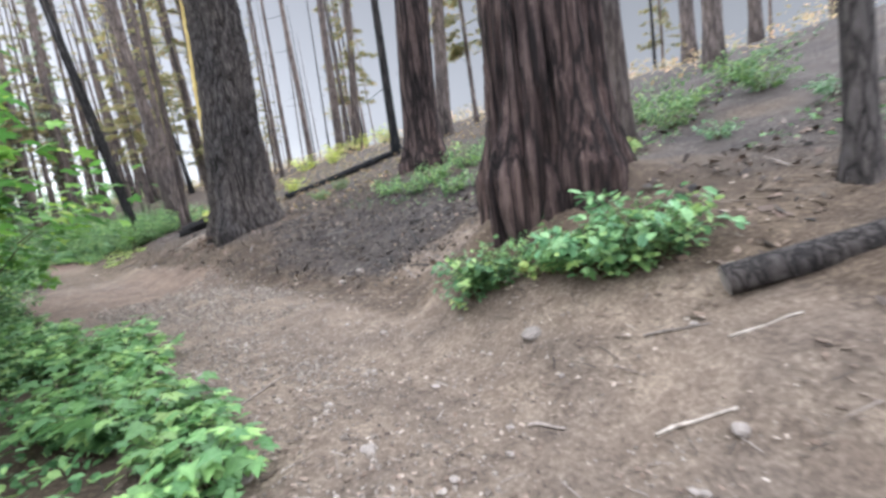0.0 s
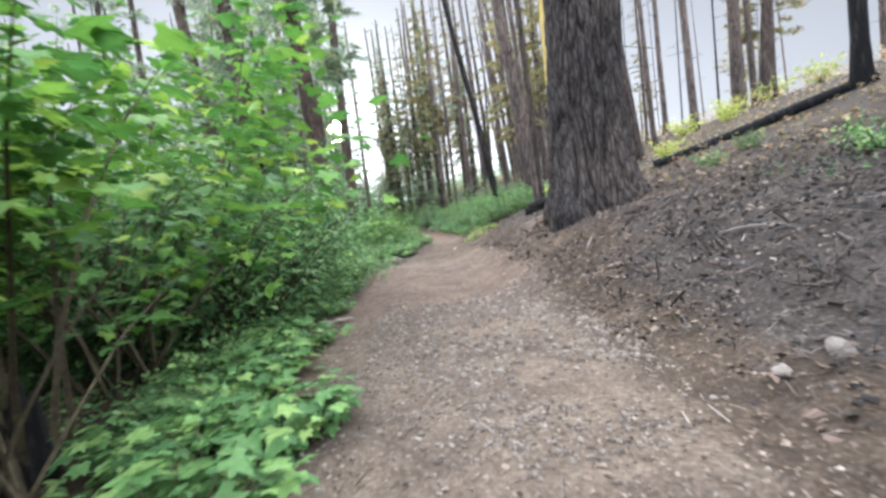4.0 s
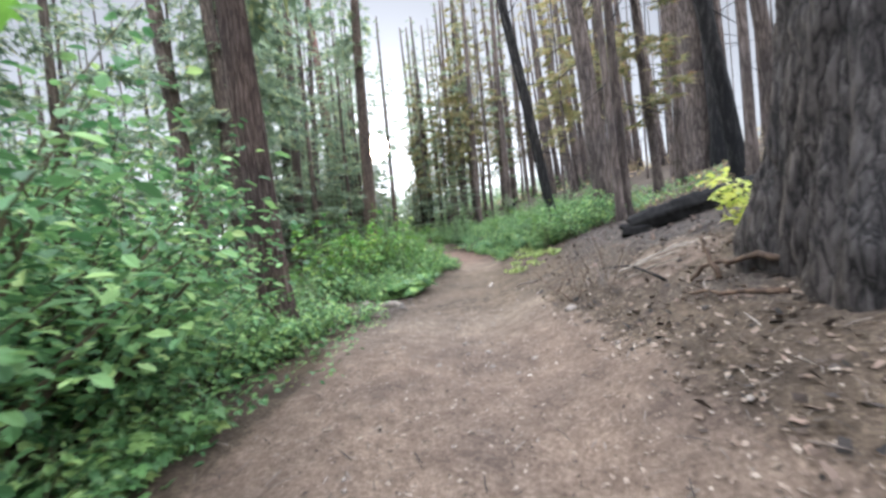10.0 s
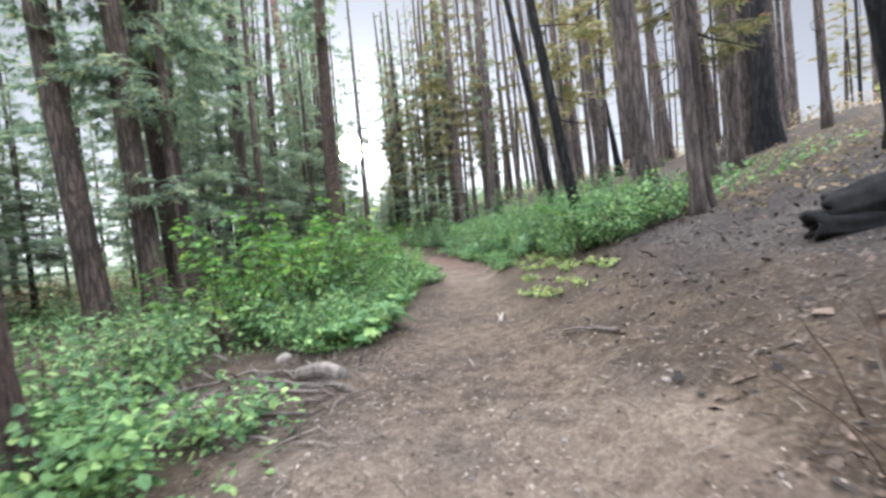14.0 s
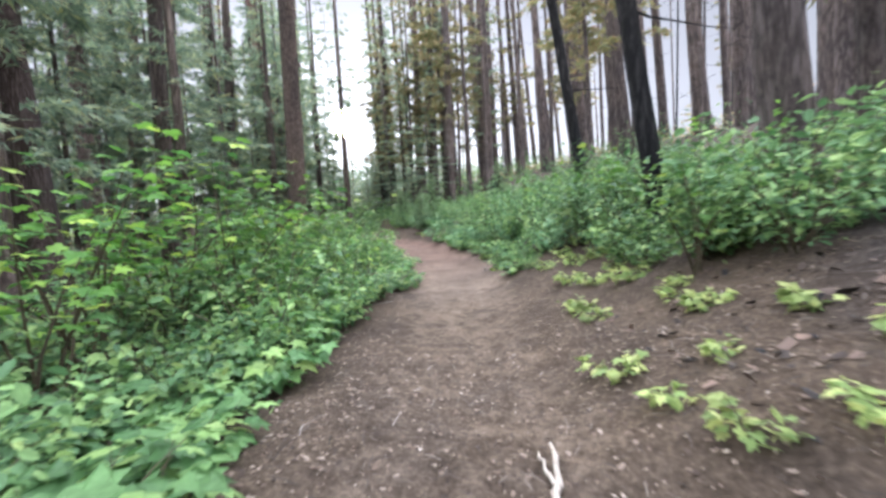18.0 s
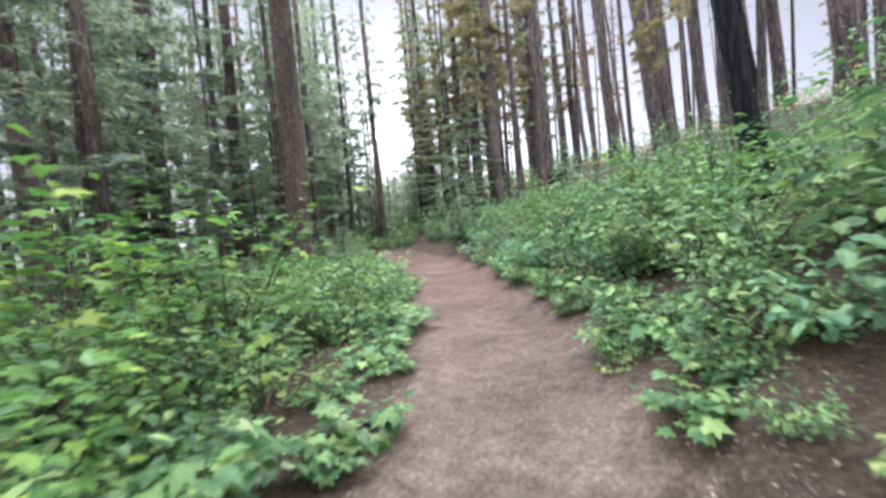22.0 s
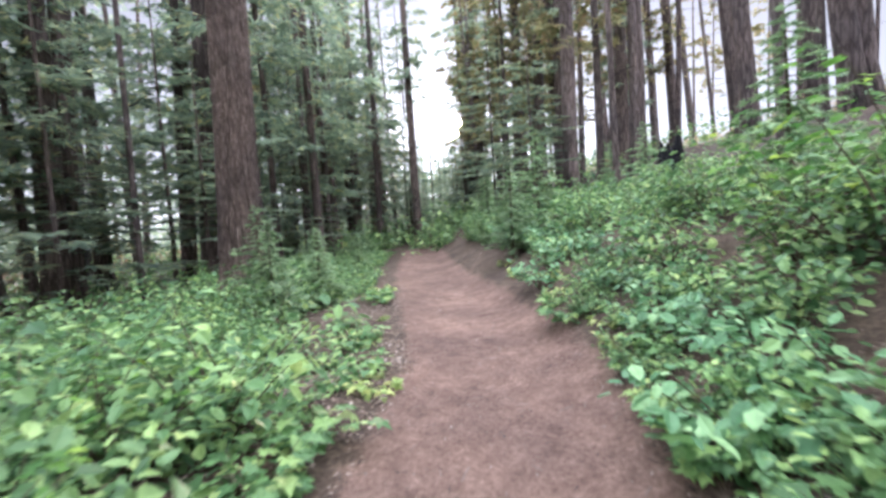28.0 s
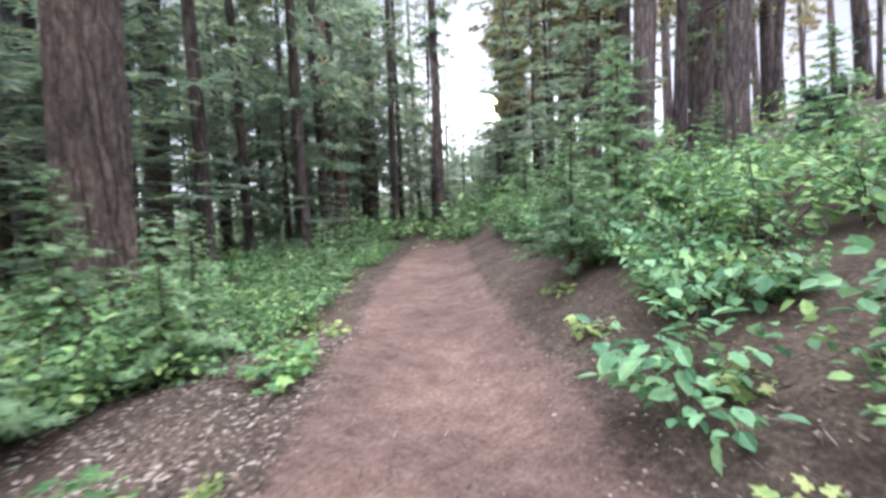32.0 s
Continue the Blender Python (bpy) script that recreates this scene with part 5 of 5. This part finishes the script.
DRYLEAF = rough("dried_leaf", (0.3, 0.24, 0.17), (0.6, 0.52, 0.4), 25, 0.003)
dry = leaves([(0, 0, 0), (0.03, 0.04, 0.02), (-0.03, 0.03, 0.03)], np.array([0.3, 2.2, 4.4]), np.array([0.5, 0.2, 0.7]), np.array([0.5, -0.4, 0.2]), np.array([0.09, 0.08, 0.07]), FOLDED)
for x, y, k in ((0.62, 4.56, 1.0), (0.73, 4.5, 1.2), (0.82, 4.42, 0.9), (0.66, 4.44, 0.7)):
    ob = new("dried_leaf", mesh_of("dried_leaf", *dry, DRYLEAF))
    ob.matrix_basis = pose(x, y, ground_at(x, y) + 0.012, 0, 0, 200 * x) @ Matrix.Diagonal((k, k, k, 1))
    tagged(ob, "pale curled dried leaf lying on bare soil", "leaf", "dried leaves by the trunk")
fallen_log("log_piece", "short grey log piece with a sawn end, half sunk in dirt", -13.86, 15.95, -14.45, 15.75, 0.085, 0.08, DEADWOOD, 5, cut=True)
for pts, k, m in (([(-15.35, 14.3, 0.02), (-15.3, 14.7, 0.05), (-15.2, 15.15, 0.03)], 0.04, DEADWOOD), ([(-15.3, 15.2, 0.04), (-15.05, 15.45, 0.07), (-14.75, 15.7, 0.04)], 0.014, PALEWOOD),
                  ([(-14.5, 15.2, 0.01), (-14.8, 15.1, 0.03), (-15.15, 15.0, 0.01)], 0.012, DEADWOOD), ([(-14.6, 15.5, 0.02), (-14.9, 15.5, 0.05), (-15.3, 15.6, 0.03)], 0.013, DEADWOOD),
                  ([(-14.2, 15.75, 0.01), (-14.5, 15.9, 0.06), (-14.9, 16.1, 0.03)], 0.012, DEADWOOD), ([(-14.3, 15.6, 0.01), (-14.7, 15.75, 0.05), (-15.2, 16.0, 0.05)], 0.01, BROWNWOOD),
                  ([(-14.3, 15.3, 0.01), (-14.55, 15.4, 0.03), (-14.9, 15.75, 0.03)], 0.011, DEADWOOD), ([(-14.75, 14.75, 0.01), (-14.9, 14.9, 0.02), (-15.0, 15.1, 0.02)], 0.012, PALEWOOD)):
    stick(pts, k, m, "weathered dead branch lying among roots at the trail's edge")
# roots and grey lump by the cedar
for pts, r in (([(-13.3, 15.7, 0.0), (-13.9, 15.6, 0.04), (-14.7, 15.35, 0.03), (-15.4, 15.2, 0.0)], 0.035),
               ([(-13.6, 15.5, 0.0), (-14.3, 15.2, 0.03), (-15.0, 14.8, 0.01)], 0.022),
               ([(-13.9, 15.9, 0.0), (-14.5, 15.7, 0.06), (-15.3, 15.5, 0.02)], 0.026),
               ([(-13.2, 15.2, 0.0), (-13.9, 14.7, 0.03), (-14.6, 14.4, 0.0)], 0.02)):
    stick(pts, r, DEADWOOD, "weathered grey root lying bare at the trail's edge", "tree_root", "root")
# gnarled roots by the big fir
for pts, r in (([(-6.35, 14.1, 0.1), (-6.9, 14.35, 0.2), (-7.35, 14.75, 0.15), (-7.6, 14.9, 0.0)], 0.035),
               ([(-7.25, 14.6, 0.02), (-7.4, 14.8, 0.28), (-7.5, 14.95, 0.4)], 0.028),
               ([(-6.6, 13.9, 0.02), (-7.1, 14.1, 0.08), (-7.5, 14.5, 0.03)], 0.025),
               ([(-6.2, 14.5, 0.2), (-6.8, 14.8, 0.3), (-7.3, 15.1, 0.2)], 0.03)):
    stick(pts, r, BROWNWOOD, "gnarled brown root at the fir's foot", "tree_root", "root")
for pts, k in (([(-8.75, 15.7, 0.1), (-8.3, 15.95, 0.14), (-7.9, 16.1, 0.1)], 0.016), ([(-8.8, 15.85, 0.06), (-8.4, 15.9, 0.1), (-8.0, 15.8, 0.12)], 0.014),
               ([(-8.7, 15.95, 0.05), (-8.2, 16.15, 0.1), (-7.8, 16.35, 0.06)], 0.012), ([(-8.65, 15.6, 0.04), (-8.3, 15.75, 0.06), (-7.9, 15.75, 0.04)], 0.011)):
    stick(pts, k, PALEWOOD, "bleached dead branch in a heap on the slope")
for x, y, dx, h in ((-9.45, 15.75, -0.1, 0.62), (-9.15, 15.7, -0.25, 0.7), (-8.95, 15.75, -0.2, 0.75), (-9.3, 15.55, 0.2, 0.4), (-9.6, 15.9, -0.2, 0.5), (-8.8, 15.6, 0.2, 0.5)):
    stick([(x, y, 0.0), (x + dx * 0.5, y + 0.03, h * 0.55), (x + dx, y, h)], 0.007, BROWNWOOD, "thin bare dead sapling standing on the slope", "dead_sapling", "sapling")
stick([(-8.0, 15.3, 0.02), (-8.7, 15.9, 0.12), (-9.4, 16.4, 0.05)], 0.02, CHARWOOD, "blackened branch half buried in soil", "branch", "branch")


def brush(x, y, count, reach, label, mat, seed):
    """A tangle of thin dead branches."""
    rng = np.random.RandomState(seed)
    root = thing("dead_bush", label, "brush")
    root.matrix_basis = pose(x, y, ground_at(x, y))
    for i in range(count):
        a = rng.uniform(0, 6.283)
        pts = branch_points(rng, (rng.normal(0, 0.12), rng.normal(0, 0.12), 0.0), a, reach * rng.uniform(0.5, 1.2), rng.uniform(0.1, 1.2), 0.25, 5, 0.3)
        v, f = tube(pts, np.linspace(0.0055, 0.0015, len(pts)), 4)
        part("twig", mesh_of("twig", v, f, mat if i % 5 else DEADWOOD), root)


brush(-8.9, 15.6, 22, 0.75, "tangle of dead grey twigs on the slope", DEADWOOD, 5)
brush(-9.5, 15.6, 12, 0.7, "thin dead bush with bare brown twigs", BROWNWOOD, 6)
brush(-1.5, 9.2, 18, 0.4, "charred twigs and ash on the burnt bank", CHARWOOD, 7)
brush(-2.6, 10.4, 18, 0.4, "burnt twig tangle on black soil", CHARWOOD, 8)
brush(-0.8, 10.2, 14, 0.4, "low burnt twigs on the bank", DEADWOOD, 9)
for bx, by, bs in ((-0.4, 9.6, 21), (-1.9, 9.8, 22), (-3.2, 11.2, 23), (-1.2, 11.2, 24), (-2.4, 12.2, 25), (0.3, 10.6, 26)):
    brush(bx, by, 14, 0.35, "scattered burnt twigs on the black bank", CHARWOOD if bs % 2 else DEADWOOD, bs)
brush(-11.6, 20.4, 12, 0.6, "dead grey twigs beside the shrubs", DEADWOOD, 10)
brush(-10.4, 18.6, 10, 0.5, "few dead twigs on grey soil", DEADWOOD, 12)


def stone_mesh(seed, flat=0.65):
    rng = np.random.RandomState(seed)
    bm = bmesh.new()
    bmesh.ops.create_icosphere(bm, subdivisions=2, radius=1.0)
    off = rng.uniform(0, 30)
    for p in bm.verts:
        k = 1 + 0.35 * noise.noise(p.co * 1.1 + Vector((off, 0, 0))) + 0.12 * noise.noise(p.co * 3 + Vector((0, off, 0)))
        p.co = Vector((p.co.x * k * 1.15, p.co.y * k * 0.85, p.co.z * k * flat))
    me = bpy.data.meshes.new("stone")
    bm.to_mesh(me)
    bm.free()
    me.materials.append(STONE)
    return me


STONES = [stone_mesh(71 + i, 0.5 + 0.08 * i) for i in range(5)]


def stone(x, y, r, turn, label="small tan stone lying on the trail"):
    ob = new("stone", STONES[int(abs(x * 10)) % 5])
    ob.matrix_basis = pose(x, y, ground_at(x, y) + r * 0.15, 0, 0, turn) @ Matrix.Diagonal((r, r, r, 1))
    return tagged(ob, label, "stone", "stones on the trail")


# the one at -9.2, 15.15 stands in for a tan wooden block
for x, y, r in ((-1.45, 8.4, 0.09), (-1.75, 8.15, 0.07), (-2.56, 4.62, 0.07), (1.39, 2.15, 0.05), (-0.6, 2.74, 0.05), (-1.35, 2.6, 0.08), (0.7, 3.72, 0.09),
                (-19.47, 25.76, 0.06), (-9.2, 15.15, 0.08), (-15.4, 16.05, 0.11), (-5.42, 10.0, 0.05), (-5.9, 10.3, 0.045), (-0.75, 5.2, 0.04)):
    stone(x, y, r, 40 * x, "pale tan stone half sunk in the dirt")
rng = np.random.RandomState(90)
for i in range(110):
    s = rng.uniform(0.5, 22)
    x, y = beside(s, rng.uniform(-1.2, 1.6 + 1.2 * (s < 6)))
    stone(round(x, 2), round(y, 2), rng.uniform(0.012, 0.035), rng.uniform(0, 360))


def settled(s, d, lift):
    xy = np.array([beside(a, b) for a, b in zip(s, d)])
    return np.column_stack([xy, height(xy[:, 0], xy[:, 1]) + lift])


FLAKE = (np.array([(0, 0.25, 0), (0.9, 0.3, 0.1), (1, -0.2, 0), (0.15, -0.3, 0.08)], float), [(3, 2, 1, 0)])
PEBBLE = (np.array([(0.42, 0.3, -0.2), (-0.38, 0.34, -0.2), (-0.5, -0.26, -0.2), (0.36, -0.4, -0.2), (0.3, 0.18, 0.2), (-0.24, 0.26, 0.26), (-0.3, -0.2, 0.16), (0.2, -0.26, 0.3)], float),
          [(4, 5, 6, 7), (0, 1, 5, 4), (1, 2, 6, 5), (2, 3, 7, 6), (3, 0, 4, 7)])
STRAW = (np.array([(0, 0.025, 0), (0.5, 0.05, 0.05), (1, 0.02, 0), (1, -0.02, 0), (0.5, -0.01, 0.05), (0, -0.025, 0)], float), [(5, 4, 1, 0), (4, 3, 2, 1)])


def scatter(name, label, count, s0, s1, d0, d1, small, large, shape, mat, seed, lift=0.006, tilt=0.15, clump=0.0):
    """Loose pieces; clump: size in metres of the patches in which they gather, 0 for an even spread."""
    r = np.random.RandomState(seed)
    c = settled(r.uniform(s0, s1, count), r.uniform(d0, d1, count), lift)
    if clump:
        c = c[waves(c[:, 0], c[:, 1], seed, clump) + r.normal(0, 0.16, count) > 0]
        count = len(c)
    v, f = leaves(c, r.uniform(0, 6.28, count), r.normal(0, tilt, count), r.normal(0, tilt, count), r.uniform(small, large, count) * r.uniform(0.6, 1.0, count), shape)
    tagged(new(name, mesh_of(name, v, f, mat)), label, name.replace("_", " "), kind="stuff")


scatter("gravel", "loose tan gravel strewn over the trail", 7000, -1, 13, -1.6, 1.5, 0.012, 0.04, PEBBLE, GRAVEL, 81, clump=2.0)
scatter("gravel", "coarse broken gravel on the trail", 5200, 7.5, 13.2, -1.3, 1.4, 0.02, 0.07, PEBBLE, GRAVEL, 80, clump=2.6)
scatter("gravel", "coarse pale gravel below the leafy edge", 2600, 0, 7.5, -1.7, -0.1, 0.015, 0.06, PEBBLE, GRAVEL, 79, clump=1.8)
scatter("gravel", "fine gravel thinly strewn on the trail", 1500, 13, 46, -1.0, 1.2, 0.006, 0.02, PEBBLE, GRAVEL, 82)
scatter("rubble", "tan rock rubble on the trail", 420, 8.8, 12.8, -0.7, 1.3, 0.05, 0.12, PEBBLE, GRAVEL, 97)
scatter("rubble", "broken pale stone chips beside the leafy edge", 400, 0.5, 9, -1.7, 0.1, 0.03, 0.09, PEBBLE, GRAVEL, 98, clump=1.2)
scatter("leaf_litter", "brown bark chips and dead leaves on the ground", 11000, -1, 13, -1.9, 2.4, 0.012, 0.06, FLAKE, CHIPS, 83)
scatter("leaf_litter", "bark chips and dead leaves on the slope", 16000, 10, 27, -1.5, 5.0, 0.015, 0.055, FLAKE, CHIPS, 84)
scatter("leaf_litter", "dead leaves along the edges of the trail", 9000, 25, 52, 0.8, 2.4, 0.012, 0.045, FLAKE, CHIPS, 85)
scatter("leaf_litter", "dead leaves along the leafy edge", 9000, 18, 52, -2.2, -0.8, 0.012, 0.05, FLAKE, CHIPS, 86)
scatter("leaf_litter", "sparse chips trodden into the trail", 1300, 13, 50, -0.9, 1.0, 0.008, 0.03, FLAKE, CHIPS, 87)
scatter("twigs", "thin dead twigs and needles on the ground", 9000, -1, 27, -2.0, 5.0, 0.05, 0.22, STRAW, TWIGS, 88, 0.01)
scatter("leaf_litter", "pale dead leaves and chips over the slope by the fir", 7000, 9, 19, 1.2, 7, 0.025, 0.085, FLAKE, CHIPS, 101, 0.012, 0.35)
scatter("leaf_litter", "dead leaves and chips on the open slope", 6000, -4, 8, 1.8, 12, 0.03, 0.1, FLAKE, CHIPS, 102, 0.012, 0.35)
scatter("twigs", "burnt twigs and needles over the black bank", 3500, 6.5, 13, 1.6, 7, 0.05, 0.25, STRAW, TWIGS, 91, 0.015, 0.35)
scatter("bark_scraps", "dark clods and scraps of bark on the burnt slope", 3500, 7, 27, 1.3, 7, 0.04, 0.13, FLAKE, SCRAPS, 93, 0.012, 0.4)
scatter("bark_scraps", "bark scraps and clods on the open slope", 3500, -4, 8, 2.2, 14, 0.04, 0.16, FLAKE, SCRAPS, 94, 0.012, 0.4)
scatter("twigs", "dead sticks strewn over the open slope", 1500, -4, 9, 2.5, 14, 0.1, 0.5, STRAW, TWIGS, 95, 0.02, 0.15)
scatter("leaf_litter", "dead leaves and chips on the bare strip beside the shrubs", 6000, 39.5, 47, -2.8, -0.9, 0.02, 0.07, FLAKE, CHIPS, 96)
scatter("burnt_debris", "black charcoal clods and burnt wood scraps on the bank", 1100, 6, 13, 1.7, 6, 0.02, 0.085, PEBBLE, SOOT, 99, 0.01, 0.5)
scatter("burnt_debris", "splintered burnt sticks on the black bank", 500, 6, 13, 1.7, 6, 0.2, 0.6, STRAW, SOOT, 100, 0.05, 0.35)
scatter("twigs", "dark twigs and bark scraps on the burnt slope", 9000, 8, 26, 1.4, 7, 0.04, 0.2, STRAW, TWIGS, 92, 0.012, 0.3)
scatter("twigs", "dead twigs and small roots strewn over the bare edge", 700, 20.2, 23.2, -3.6, -1.3, 0.12, 0.5, STRAW, TWIGS, 103, 0.02, 0.2)
scatter("leaf_litter", "small yellow leaves fallen on bare soil", 260, 32.8, 34.8, -2.4, -1.2, 0.04, 0.08, FOLDED, LEAF["yellow"], 104, 0.015, 0.3)
scatter("twigs", "thin dead twigs along the trail's edges", 4500, 25, 52, -2.2, 2.2, 0.04, 0.16, STRAW, TWIGS, 89, 0.01)

# ---- the low sun beyond the trees ----
e, h = radians(SUN_HEIGHT), radians(SUN_HEADING)
bm = bmesh.new()
bmesh.ops.create_icosphere(bm, subdivisions=2, radius=42)
me = bpy.data.meshes.new("sun_backdrop")
bm.to_mesh(me)
bm.free()
glow, gn, gl, gb = material("sun_glow")
gb.inputs["Emission Color"].default_value, gb.inputs["Emission Strength"].default_value = (1.0, 0.78, 0.45, 1), 320.0
me.materials.append(glow)
disc = new("backdrop", me)
disc.location = (-1500 * math.sin(h) * math.cos(e), 1500 * math.cos(h) * math.cos(e), 1500 * math.sin(e))
tagged(disc, "low bright evening sun behind the far trees", "sun", kind="structure")
